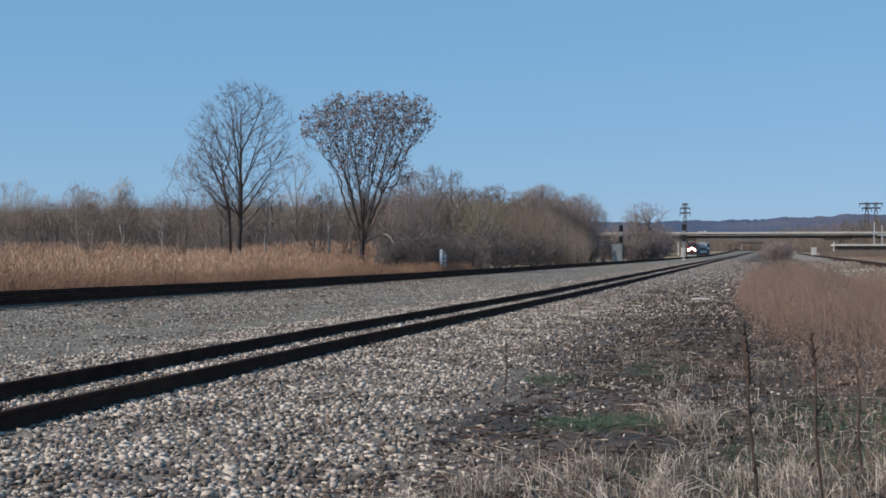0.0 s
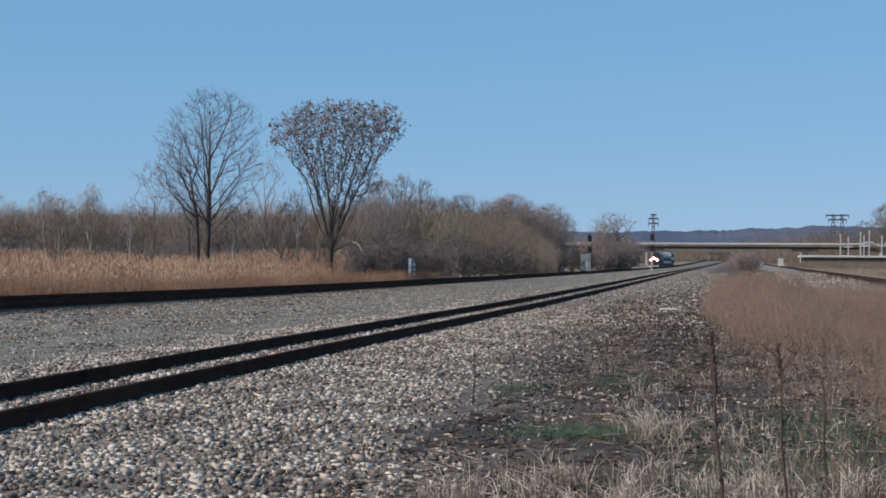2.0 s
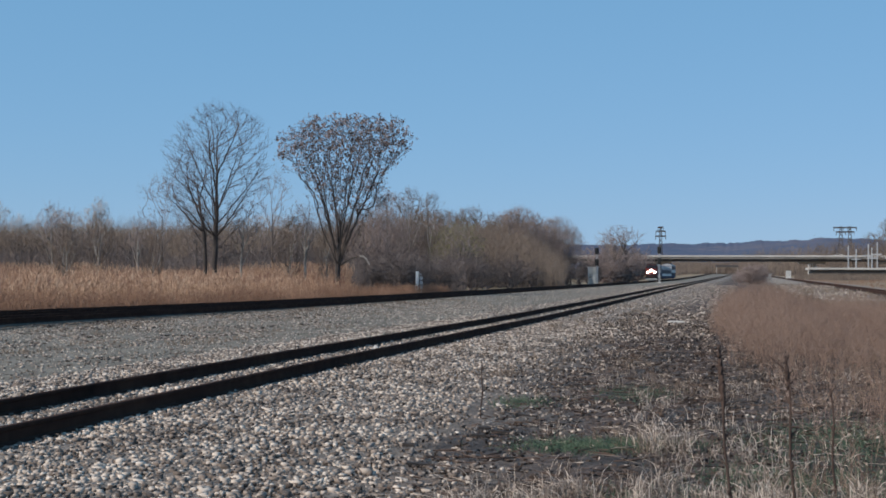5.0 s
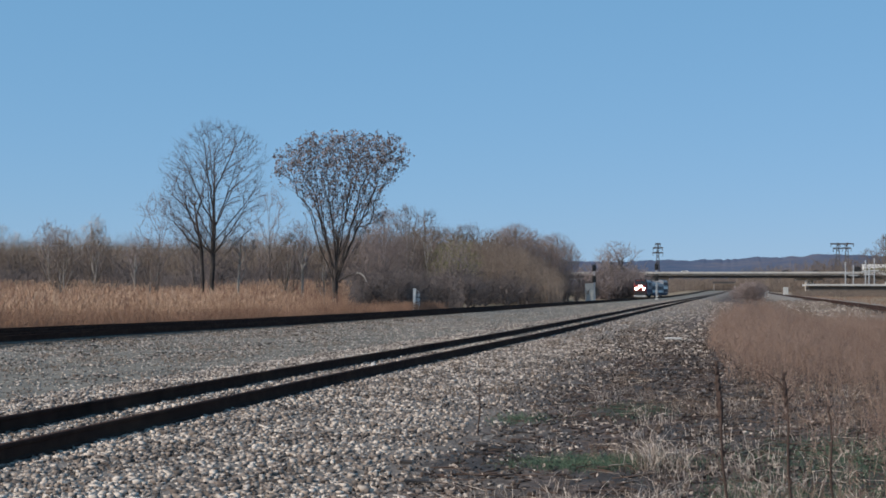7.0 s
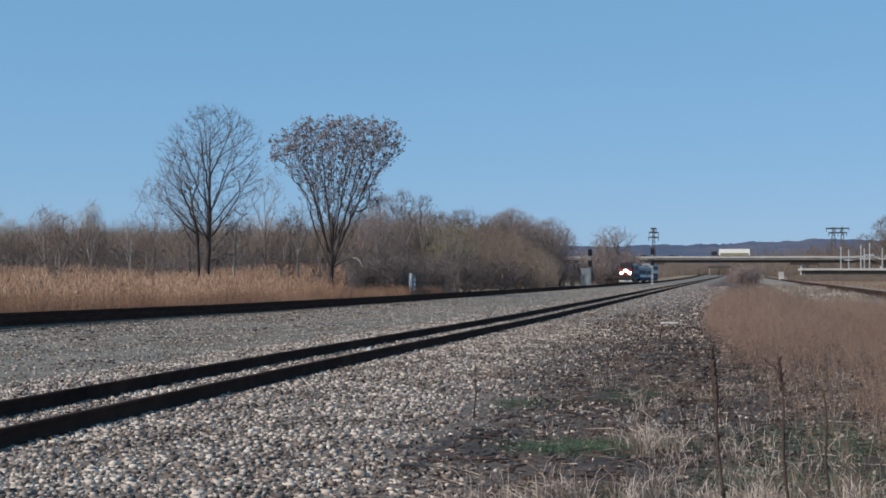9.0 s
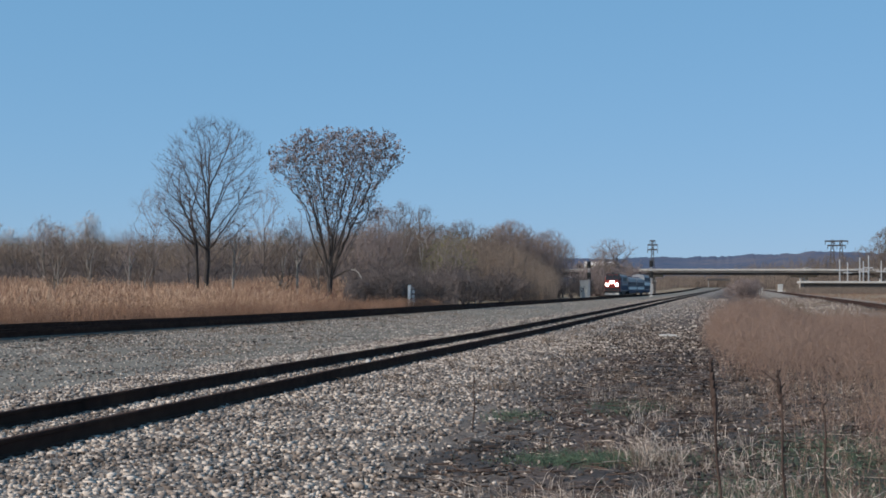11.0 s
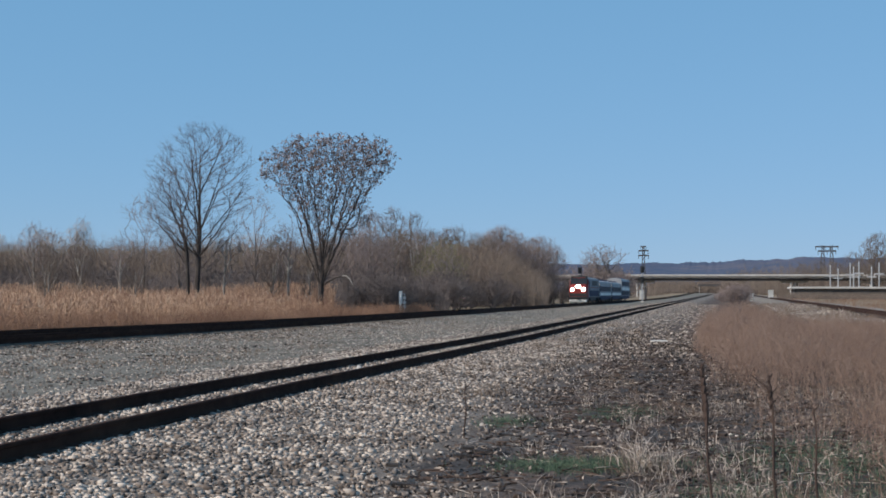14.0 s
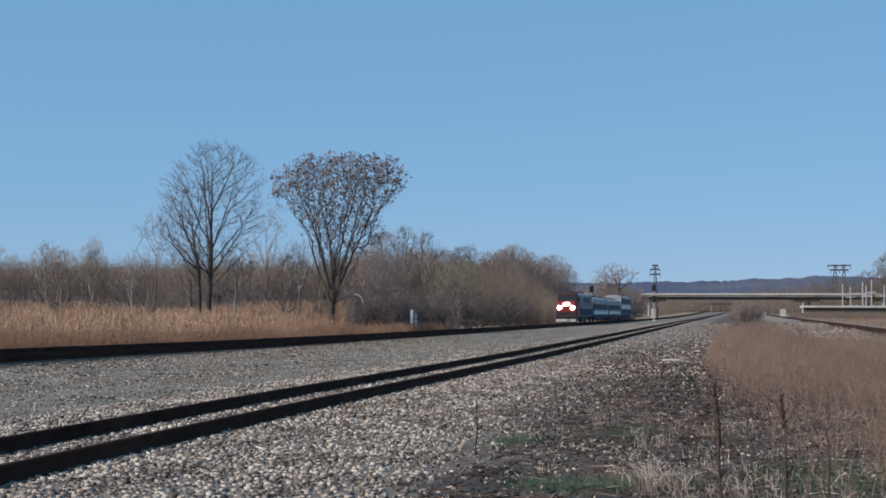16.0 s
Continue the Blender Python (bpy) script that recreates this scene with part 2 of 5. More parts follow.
def part(name, bm, mat, parent=None, label=""):
    """Links a bmesh (or a mesh) as one mesh object, under parent if given."""
    if isinstance(bm, bmesh.types.BMesh):
        me = bpy.data.meshes.new(name)
        bmesh.ops.recalc_face_normals(bm, faces=bm.faces)
        bm.to_mesh(me)
        bm.free()
        me.materials.append(mat)
    else:
        me = bm
    ob = new(name, me)
    ob.parent = parent
    if label:
        tagged(ob, label)
    return ob


def thing(name, m, label, category, group="", kind=""):
    ob = new(name)
    ob.empty_display_size = 0.2
    ob.matrix_world = m
    return tagged(ob, label, category, group, kind)


def box(bm, x0, x1, y0, y1, z0, z1, bevel=0.0):
    r = bmesh.ops.create_cube(bm, size=1.0, matrix=Matrix.LocRotScale(((x0 + x1) / 2, (y0 + y1) / 2, (z0 + z1) / 2), None, (x1 - x0, y1 - y0, z1 - z0)))
    if bevel:
        edges = list({e for v in r["verts"] for e in v.link_edges})
        bmesh.ops.bevel(bm, geom=edges, offset=bevel, segments=2, affect="EDGES", profile=0.5)
    return bm


def cyl(bm, p, q, r0, r1=None, seg=10):
    p, q = Vector(p), Vector(q)
    d = q - p
    m = Matrix.Translation((p + q) / 2) @ d.to_track_quat("Z", "Y").to_matrix().to_4x4()
    bmesh.ops.create_cone(bm, cap_ends=True, segments=seg, radius1=r0, radius2=r0 if r1 is None else r1, depth=d.length, matrix=m)
    return bm


def B(*args, bevel=0.0):
    return box(bmesh.new(), *args, bevel=bevel)


def C(p, q, r0, r1=None, seg=10):
    return cyl(bmesh.new(), p, q, r0, r1, seg)


def tube(points, radii, seg=7):
    """One continuous bent tube through the points."""
    bm = bmesh.new()
    rings = []
    for i, p in enumerate(points):
        d = (points[min(i + 1, len(points) - 1)] - points[max(i - 1, 0)]).normalized()
        s = d.cross(Vector((0, 1, 0.1))).normalized()
        o = d.cross(s)
        rings.append([bm.verts.new(p + radii[i] * (math.cos(k * 6.2832 / seg) * s + math.sin(k * 6.2832 / seg) * o)) for k in range(seg)])
    for a, b in zip(rings, rings[1:]):
        for k in range(seg):
            bm.faces.new((a[k], a[(k + 1) % seg], b[(k + 1) % seg], b[k]))
    bm.faces.new(rings[0])
    bm.faces.new(rings[-1])
    return bm


def extrude(profile, y0, y1, step=None):
    """A closed profile of (x, z) drawn along y."""
    bm = bmesh.new()
    ys = [y0, y1] if not step else list(np.arange(y0, y1 + step, step))
    rings = [[bm.verts.new((x, y, z)) for x, z in profile] for y in ys]
    n = len(profile)
    for a, b in zip(rings, rings[1:]):
        for i in range(n):
            bm.faces.new((a[i], a[(i + 1) % n], b[(i + 1) % n], b[i]))
    bm.faces.new(rings[0])
    bm.faces.new(rings[-1][::-1])
    return bm


def cones(base, tip, r, mid=None):
    """Thin three-sided spikes from base to tip (through mid, where given): verts and faces."""
    n = len(base)
    ax = tip - base
    side = np.cross(ax, rng.normal(size=(n, 3)))
    side /= np.linalg.norm(side, axis=1, keepdims=True) + 1e-9
    up = ax / (np.linalg.norm(ax, axis=1, keepdims=True) + 1e-9)
    oth = np.cross(up, side)
    r = np.asarray(r)[:, None]
    ring = [side, -0.5 * side + 0.866 * oth, -0.5 * side - 0.866 * oth]
    if mid is None:
        v = np.stack([base + r * ring[0], base + r * ring[1], base + r * ring[2], tip], 1).reshape(-1, 3)
        f = np.array([[0, 1, 3], [1, 2, 3], [2, 0, 3]])
        return v, (f[None] + 4 * np.arange(n)[:, None, None]).reshape(-1, 3)
    v = np.stack([base + r * k for k in ring] + [mid + 0.75 * r * k for k in ring] + [tip], 1).reshape(-1, 3)
    f = np.array([[0, 1, 4], [0, 4, 3], [1, 2, 5], [1, 5, 4], [2, 0, 3], [2, 3, 5], [3, 4, 6], [4, 5, 6], [5, 3, 6]])
    return v, (f[None] + 7 * np.arange(n)[:, None, None]).reshape(-1, 3)


def merge(*pairs):
    vs, fs, k = [], [], 0
    for v, f in pairs:
        vs.append(v)
        fs.append(f + k)
        k += len(v)
    return np.concatenate(vs), np.concatenate(fs)


def leaves(p, size):
    """Small bent quads, each of two triangles, at the points p."""
    n = len(p)
    a = rng.normal(size=(n, 3))
    a /= np.linalg.norm(a, axis=1, keepdims=True)
    b = np.cross(a, rng.normal(size=(n, 3)))
    b /= np.linalg.norm(b, axis=1, keepdims=True)
    s = (size * rng.uniform(0.6, 1.3, n))[:, None]
    c = np.cross(a, b)
    v = np.stack([p - a * s, p + b * s * 0.55 + c * s * 0.2, p + a * s, p - b * s * 0.55 + c * s * 0.2], 1).reshape(-1, 3)
    f = np.array([[0, 1, 2], [0, 2, 3]])
    return v, (f[None] + 4 * np.arange(n)[:, None, None]).reshape(-1, 3)


# ---- height of the land ----
NEAR_L, NEAR_R = -8.42, -6.98         # rails of the siding
FAR_L, FAR_R = -23.92, -22.48         # rails of the main line
RIGHT_L, RIGHT_R = 10.3, 11.74


def grade(y):
    """Height of the main line's rail foot, which falls gently away from the viewer."""
    return np.interp(y, [-40, 20, 42, 62, 90, 190, 450, 620, 1000, 1500, 5000], [0.30, 0.22, 0.155, 0.05, 0.0, -0.065, -0.065, 0.5, 2.6, 3.0, 3.0])


def climb(y):
    """Height of the siding, level near by and climbing slowly far off."""
    return np.interp(y, [-40, 10, 14, 18, 24, 50, 80, 150, 300, 600, 1000, 1500, 5000], [-0.1, -0.08, -0.062, -0.048, -0.035, -0.06, 0.0, 0.17, 0.45, 1.1, 2.6, 3.0, 3.0])


def land(x, y):
    """The ground's height under x, y (arrays)."""
    x, y = np.asarray(x, float), np.asarray(y, float)
    up = np.interp(x, [-60, -30, -11, -10.2, -9.6, -5.9, -4.6, -3.0, 0, 6, 9, 13, 40],
                   [-0.2, -0.2, -0.05, -0.03, -0.01, -0.01, -0.06, -0.1, -0.06, 0.0, 0.05, 0.05, 0.0])
    w = np.interp(x, [-29, -26.2, -25.0, -22.0, -20.6, -20.0, -12], [0, 0.7, 1, 1, 0.35, 0.3, 0])
    k = np.interp(x, [-30, -20, -11], [0, 0.3, 1])
    up = up + climb(y) * k + (grade(y) + 0.0) * (1 - k) * np.interp(y, [100, 300], [0, 1])
    return up * (1 - w) + (grade(y) - 0.06 - 0.12 * (w < 0.9)) * w


# ---- ground ----
def strip(name, x0, x1, nx, ys, mat, lift=0.0, rough=0.0):
    xs = np.linspace(x0, x1, nx)
    X, Y = np.meshgrid(xs, ys)
    Z = land(X, Y) + lift
    if rough:
        Z = Z + rough * (rng.random(X.shape) - 0.5)
    v = np.stack([X, Y, Z], -1).reshape(-1, 3)
    i = np.arange((len(ys) - 1) * nx).reshape(len(ys) - 1, nx)[:, :-1].ravel()
    f = np.stack([i, i + 1, i + nx + 1, i + nx], 1)
    return mesh_np(name, v, f, mat, smooth=True)


far_ys = np.concatenate([np.arange(-40, 60, 2.0), np.arange(60, 200, 10.0), np.arange(200, 800, 50.0), [800, 1200, 2000, 3000, 4800]])
g_x = np.concatenate([[-4500, -2000, -800, -300, -120], np.arange(-60, 42, 0.6), [60, 120, 300, 800, 2000, 4500]])
X, Y = np.meshgrid(g_x, far_ys)
Z = land(X, Y) - 0.05
gi = np.arange((len(far_ys) - 1) * len(g_x)).reshape(len(far_ys) - 1, len(g_x))[:, :-1].ravel()
tagged(new("ground", mesh_np("ground", np.stack([X, Y, Z], -1).reshape(-1, 3),
       np.stack([gi, gi + 1, gi + len(g_x) + 1, gi + len(g_x)], 1), M_FIELD, True)),
       "flat dry field of soil and withered grass", "ground", kind="structure")
near_ys = np.concatenate([np.arange(-30, 60, 0.5), np.arange(60, 300, 4.0), np.arange(300, 1401, 50.0)])
tagged(new("trackside", strip("trackside", -11.0, 8.6, 150, near_ys, M_TRACKSIDE, 0.0, 0.035)), "grey crushed-stone bed thinning into brown weedy soil", "trackside ground", kind="structure")
tagged(new("gravel_yard", strip("gravel_yard", -26.6, -11.0, 40, near_ys, M_FINES, 0.0, 0.02)), "fine grey gravel between the two tracks", "gravel", kind="structure")
tagged(new("right_ballast", strip("right_ballast", 8.6, 15.6, 12, near_ys, M_PALE_GRAVEL, 0.0, 0.02)), "pale gravel bed of a side track", "ballast", kind="structure")

# ---- tracks ----
RAIL = [(-0.07, 0.0), (0.07, 0.0), (0.07, 0.012), (0.018, 0.03), (0.012, 0.13), (0.036, 0.142), (0.037, 0.172), (0.03, 0.18), (-0.03, 0.18), (-0.037, 0.172), (-0.036, 0.142), (-0.012, 0.13), (-0.018, 0.03), (-0.07, 0.012)]


def bent(profile, ys, zs):
    bm = bmesh.new()
    rings = [[bm.verts.new((x, y, z + h)) for x, h in profile] for y, z in zip(ys, zs)]
    n = len(profile)
    for p, q in zip(rings, rings[1:]):
        for i in range(n):
            bm.faces.new((p[i], p[(i + 1) % n], q[(i + 1) % n], q[i]))
    bm.faces.new(rings[0])
    bm.faces.new(rings[-1][::-1])
    return bm


def railway(name, xl, xr, base, label, y1=1400, spare=(), ties=()):
    """base: height of the rail foot along y."""
    c = (xl + xr) / 2
    tr = thing(name, pose(c, 0, 0), label, "railway track", kind="structure")
    ys = np.concatenate([np.arange(-40, 200, 5.0), np.arange(200, y1 + 1, 100.0)])
    zs = np.array([float(base(y)) for y in ys])
    for x in (xl, xr):
        part("rail", bent([(x - c + p, q) for p, q in RAIL], ys, zs), M_RAIL, tr)
    for dx, dz in spare:
        part("spare_rail", bent([(dx + p, dz + q) for p, q in RAIL], ys, zs), M_RAIL, tr, "rusty spare rail lying beside the track")
    tie = None
    for y in ties:
        if tie is None:
            tie = part("tie", B(-1.3, 1.3, -0.115, 0.115, -0.19, -0.003, bevel=0.012), M_TIE, tr)
            o = tie
        else:
            o = tie.copy()
            scene.collection.objects.link(o)
        o.location = (0, y, float(base(y)))
    return tr


railway("siding_track", NEAR_L, NEAR_R, climb, "rusty siding rails sunk in grey ballast")
railway("main_track", FAR_L, FAR_R, grade, "dark main line rails with spare rails alongside", 1400, ((1.42, -0.06), (1.86, -0.11)), np.arange(24, 174, 0.5))
railway("side_track", RIGHT_L, RIGHT_R, lambda y: climb(y) + 0.12, "dark rusty rails of a side track on dark ties", 700, (), np.arange(80, 230, 0.6))

# ---- trees ----


def skeleton(points, trunk, tip_r, power=0.46, down=1.3, step=0.55, rising=0.15, limbs=()):
    """Branches that reach every point of a crown from the trunk's nodes. Returns positions, parents, radii."""
    P, par, D = [Vector(trunk[0])], [-1], [Vector((0, 0, 1))]
    for q in trunk[1:]:
        par.append(len(P) - 1)
        D.append((Vector(q) - P[-1]).normalized())
        P.append(Vector(q))
    for k, end in limbs:
        p0, p2 = P[k], Vector(end)
        d = p2 - p0
        p1 = p0 + Vector((d.x * 0.55, d.y * 0.55, d.z * 0.5))
        last, m = k, max(4, int(d.length / 0.6))
        for s in range(1, m + 1):
            u = s / m
            q = p0 * (1 - u) ** 2 + p1 * 2 * u * (1 - u) + p2 * u * u + Vector(rng.normal(0, 0.035, 3))
            par.append(last)
            D.append((q - P[last]).normalized())
            P.append(q)
            last = len(P) - 1
    pos, dr = np.zeros((40000, 3)), np.zeros((40000, 3))
    n = len(P)
    pos[:n], dr[:n] = [tuple(p) for p in P], [tuple(d) for d in D]
    par = par + [0] * (40000 - n)
    root = np.array(trunk[-1])
    order = np.argsort(np.linalg.norm(points - root, axis=1))
    for k in order:
        a = points[k]
        d = a - pos[:n]
        dist = np.linalg.norm(d, axis=1) + 1e-6
        cosang = (d * dr[:n]).sum(1) / dist
        rise = d[:, 2] / dist
        cost = dist * (1 + down * (1 - cosang)) + np.where(rise < rising, 2.5 * dist * (rising - rise), 0)
        j = int(np.argmin(cost))
        L = dist[j]
        m = max(1, int(L / step))
        p0, d0 = pos[j].copy(), dr[j].copy()
        last = j
        for s in range(1, m + 1):
            u = s / m
            q = p0 + (a - p0) * u + d0 * L * 0.16 * u * (1 - u) * 2 + (rng.normal(size=3) * min(0.02 * L, 0.05) if s < m else 0)
            dd = q - pos[last]
            pos[n], dr[n], par[n] = q, dd / (np.linalg.norm(dd) + 1e-6), last
            last = n
            n += 1
    cnt = np.zeros(n)
    kids = np.zeros(n, int)
    for i in range(n):
        if par[i] >= 0:
            kids[par[i]] += 1
    for i in range(n - 1, -1, -1):
        if kids[i] == 0:
            cnt[i] += 1
        if par[i] >= 0:
            cnt[par[i]] += cnt[i]
    return pos[:n], np.array(par[:n]), tip_r * cnt ** power


def tubes(p, q, r0, r1, sides):
    n = len(p)
    ax = (q - p) / (np.linalg.norm(q - p, axis=1, keepdims=True) + 1e-9)
    ref = np.where(np.abs(ax[:, 2:3]) > 0.9, [[1.0, 0, 0]], [[0, 0, 1.0]])
    s = np.cross(ax, ref)
    s /= np.linalg.norm(s, axis=1, keepdims=True)
    o = np.cross(ax, s)
    ang = 2 * np.pi * np.arange(sides) / sides
    ring = np.cos(ang)[None, :, None] * s[:, None] + np.sin(ang)[None, :, None] * o[:, None]
    v = np.concatenate([p[:, None] + r0[:, None, None] * ring, q[:, None] + r1[:, None, None] * ring], 1).reshape(-1, 3)
    i = np.arange(sides)
    j = (i + 1) % sides
    f = np.concatenate([np.stack([i, j, j + sides], 1), np.stack([i, j + sides, i + sides], 1)])
    return v, (f[None] + 2 * sides * np.arange(n)[:, None, None]).reshape(-1, 3)


def tree_meshes(name, points, trunk, tip_r, bark, twig, power=0.46, twigs=3, twig_len=0.5, split=3.2, leaf=None, leaf_size=0.06, leaf_n=0, down=1.3, rising=0.15, limbs=()):
    """Two or three meshes: trunk with limbs, crown of twigs, leaves."""
    pos, par, rad = skeleton(points, trunk, tip_r, down=down, power=power, rising=rising, limbs=limbs)
    e = np.arange(1, len(pos))
    e = e[par[e] >= 0]
    p, q, r0, r1 = pos[par[e]], pos[e], rad[par[e]], rad[e]
    r0 = np.minimum(r0, r1 * 1.35)
    thick = r1 > tip_r * split
    wood = mesh_np(name + "_wood", *tubes(p[thick], q[thick], r0[thick], r1[thick] * 0.98, 7), bark, True)
    fine = tubes(p[~thick], q[~thick], r0[~thick], r1[~thick], 3)
    tips = np.repeat(q[~thick], twigs, 0)
    d = np.repeat((q - p)[~thick], twigs, 0)
    d = d / (np.linalg.norm(d, axis=1, keepdims=True) + 1e-9)
    way = d + rng.normal(size=tips.shape) * 0.55 + [0, 0, 0.25]
    way /= np.linalg.norm(way, axis=1, keepdims=True)
    ends = tips + way * (twig_len * rng.uniform(0.4, 1.3, len(tips)))[:, None]
    sp = cones(tips, ends, np.full(len(tips), tip_r * 0.75))
    crown = mesh_np(name + "_crown", *merge(fine, sp), twig)
    lv = None
    if leaf:
        out_ = np.hypot(ends[:, 0], ends[:, 1]) + 0.55 * ends[:, 2]
        weight = np.clip((out_ - np.quantile(out_, 0.08)), 0, None) ** 0.8
        pick = rng.choice(len(ends), leaf_n, p=weight / weight.sum())
        lv = mesh_np(name + "_leaves", *leaves(ends[pick] + rng.normal(size=(leaf_n, 3)) * 0.1, leaf_size), leaf)
    return wood, crown, lv


def in_crown(n, c, r, top_wide=0.0, shell=0.55):
    """n points in an ellipsoid at c with half axes r, more of them near its skin; top_wide opens it like a heart."""
    d = rng.normal(size=(n, 3))
    d /= np.linalg.norm(d, axis=1, keepdims=True)
    u = rng.random(n) ** shell
    p = d * u[:, None]
    if top_wide:
        k = 1 + top_wide * p[:, 2]
        p[:, :2] *= k[:, None]
    p = p * r + c
    return p + rng.normal(size=(n, 3)) * 0.15


def put_tree(name, m, meshes, label, group="", category="tree"):
    t = thing(name, m, label, category, group)
    part("trunk", meshes[0], None, t)
    part("crown", meshes[1], None, t)
    if meshes[2]:
        part("leaves", meshes[2], None, t)
    return t


def on_land(x, y, dz=-0.06):
    return (x, y, float(land(x, y)) + dz)


# the two tall trees in the reeds


def fan(nodes, n, reach, z0, z1, c=0.0):
    """Main limbs that leave the given trunk nodes in turn and rise to the crown's skin."""
    out = []
    for i in range(n):
        a = 2.4 * i + rng.uniform(-0.3, 0.3)
        u = (i + 0.5) / n
        r = reach * (1 - 0.75 * u ** 1.6)
        out.append((nodes[int(u * len(nodes) * 0.999)], (c + r * math.cos(a), r * math.sin(a), z0 + (z1 - z0) * u)))
    return out


def in_profile(n, zs, left, right, dense=1.0):
    """n points in a crown whose half widths run with the height; dense > 1 crowds them towards the top."""
    z = zs[0] + (zs[-1] - zs[0]) * rng.random(n) ** (1 / dense)
    a, u = rng.uniform(0, 2 * math.pi, n), rng.random(n) ** 0.45
    lo, hi = np.interp(z, zs, left), np.interp(z, zs, right)
    c, r = (hi - lo) / 2, (hi + lo) / 2
    return np.stack([c + r * u * np.cos(a), 0.9 * r * u * np.sin(a), z], 1) + rng.normal(size=(n, 3)) * 0.12


def splay(nodes, n, zs, left, right, z0):
    """Main limbs that part from the trunk's nodes and rise, spreading, to the crown's skin."""
    out = []
    for i in range(n):
        a, u = 2.4 * i + rng.uniform(-0.3, 0.3), (i + 0.5) / n
        z = z0 + (zs[-1] - 0.4 - z0) * u
        lo, hi = np.interp(z, zs, left), np.interp(z, zs, right)
        k = 0.9 * (1 - 0.55 * u * u)
        out.append((nodes[int(u * len(nodes) * 0.999)], ((hi - lo) / 2 + k * (hi + lo) / 2 * math.cos(a), k * (hi + lo) / 2 * math.sin(a), z)))
    return out


zs, lf, rt = (5.4, 6.6, 8.4, 11.0, 13.4, 15.0, 16.0), (1.2, 3.0, 4.3, 4.5, 3.7, 2.4, 0.9), (1.2, 3.0, 4.2, 4.7, 4.5, 3.6, 1.8)
trunk_a = [(0, 0, 0), (0.03, 0, 1.4), (-0.03, 0, 2.7), (0.03, 0, 3.9), (0.06, 0, 4.9), (0.1, 0, 6.0), (0.16, 0, 7.2), (0.1, 0, 8.6), (0.15, 0, 10.2), (0.2, 0, 11.8), (0.1, 0, 13.4)]
TALL_A = tree_meshes("bare_tree", in_profile(760, zs, lf, rt, 1.25), trunk_a, 0.0115, M_BARK, M_DARK_TWIG, twigs=4, twig_len=0.7, rising=0.5, power=0.475, limbs=splay((3, 4, 4, 5, 5, 6, 7, 8), 18, zs, lf, rt, 6.4))
put_tree("tall_tree", pose(*on_land(-42.75, 108)), TALL_A, "tall bare tree with dark forked trunk in dry reeds").scale = (1.03, 1.0, 0.98)
zs, lf, rt = (5.5, 7.0, 9.0, 11.5, 13.0), (1.4, 3.4, 4.2, 3.4, 1.8), (0.3, 0.6, 0.9, 1.2, 0.8)
twin = [(0, 0, 0), (0.06, 0, 1.5), (0.02, 0, 3.0), (-0.05, 0, 4.2), (-0.1, 0, 5.4), (-0.3, 0, 6.6), (-0.55, 0, 8.2), (-0.7, 0, 9.8)]
TALL_A2 = tree_meshes("twin_stem", in_profile(260, zs, lf, rt, 1.2), twin, 0.0125, M_BARK, M_DARK_TWIG, twigs=4, twig_len=0.7, rising=0.5, power=0.50, limbs=splay((3, 4, 4, 5, 6), 10, zs, lf, rt, 6.4))
put_tree("tall_tree", pose(*on_land(-43.5, 107.7)), TALL_A2, "second dark stem of the bare tree clump in reeds").scale = (1.0, 1.0, 0.96)
zs, lf, rt = (4.6, 6.2, 7.8, 9.6, 11.2, 12.6, 13.7, 14.4), (0.5, 1.3, 2.1, 3.2, 4.0, 4.3, 3.7, 2.4), (0.8, 1.9, 3.1, 4.2, 5.3, 6.1, 5.7, 4.6)
pts = np.concatenate([in_profile(1150, zs, lf, rt, 1.5), in_crown(30, (-4.6, 0, 11.9), (0.9, 1.0, 1.5)), in_crown(25, (3.6, 0, 7.6), (1.2, 1.0, 0.7))])
trunk_b = [(0, 0, 0), (0.05, 0, 0.8), (0.02, 0, 1.6), (0.05, 0, 2.3), (0.1, 0, 3.1), (0.15, 0, 4.2), (0.25, 0, 5.6), (0.45, 0, 7.4)]
TALL_B = tree_meshes("leafy_tree", pts, trunk_b, 0.0115, M_BARK, M_DARK_TWIG, twigs=3, twig_len=0.5, leaf=M_DEADLEAF, leaf_size=0.098, leaf_n=9600, rising=0.5, power=0.475, limbs=splay((2, 3, 3, 4, 4, 5, 6), 20, zs, lf, rt, 8.6))
leafy = put_tree("tall_tree", pose(*on_land(-32.2, 108)), TALL_B, "tall heart-shaped tree holding withered brown leaves")
leafy.scale = (0.98, 1.0, 0.993)
part("low_limb", tube([Vector(q) for q in ((0.05, 0, 2.4), (0.6, -0.1, 2.8), (1.3, -0.2, 3.15), (2.0, -0.3, 3.3))], [0.09, 0.075, 0.065, 0.05]), M_BARK, leafy)
part("snapped_branch", tube([Vector(q) for q in ((1.95, -0.3, 3.3), (2.3, -0.3, 3.3), (2.6, -0.32, 3.05), (2.85, -0.35, 2.6))], [0.05, 0.06, 0.055, 0.03]), M_PALE_BARK, leafy, "pale snapped branch bent downwards")

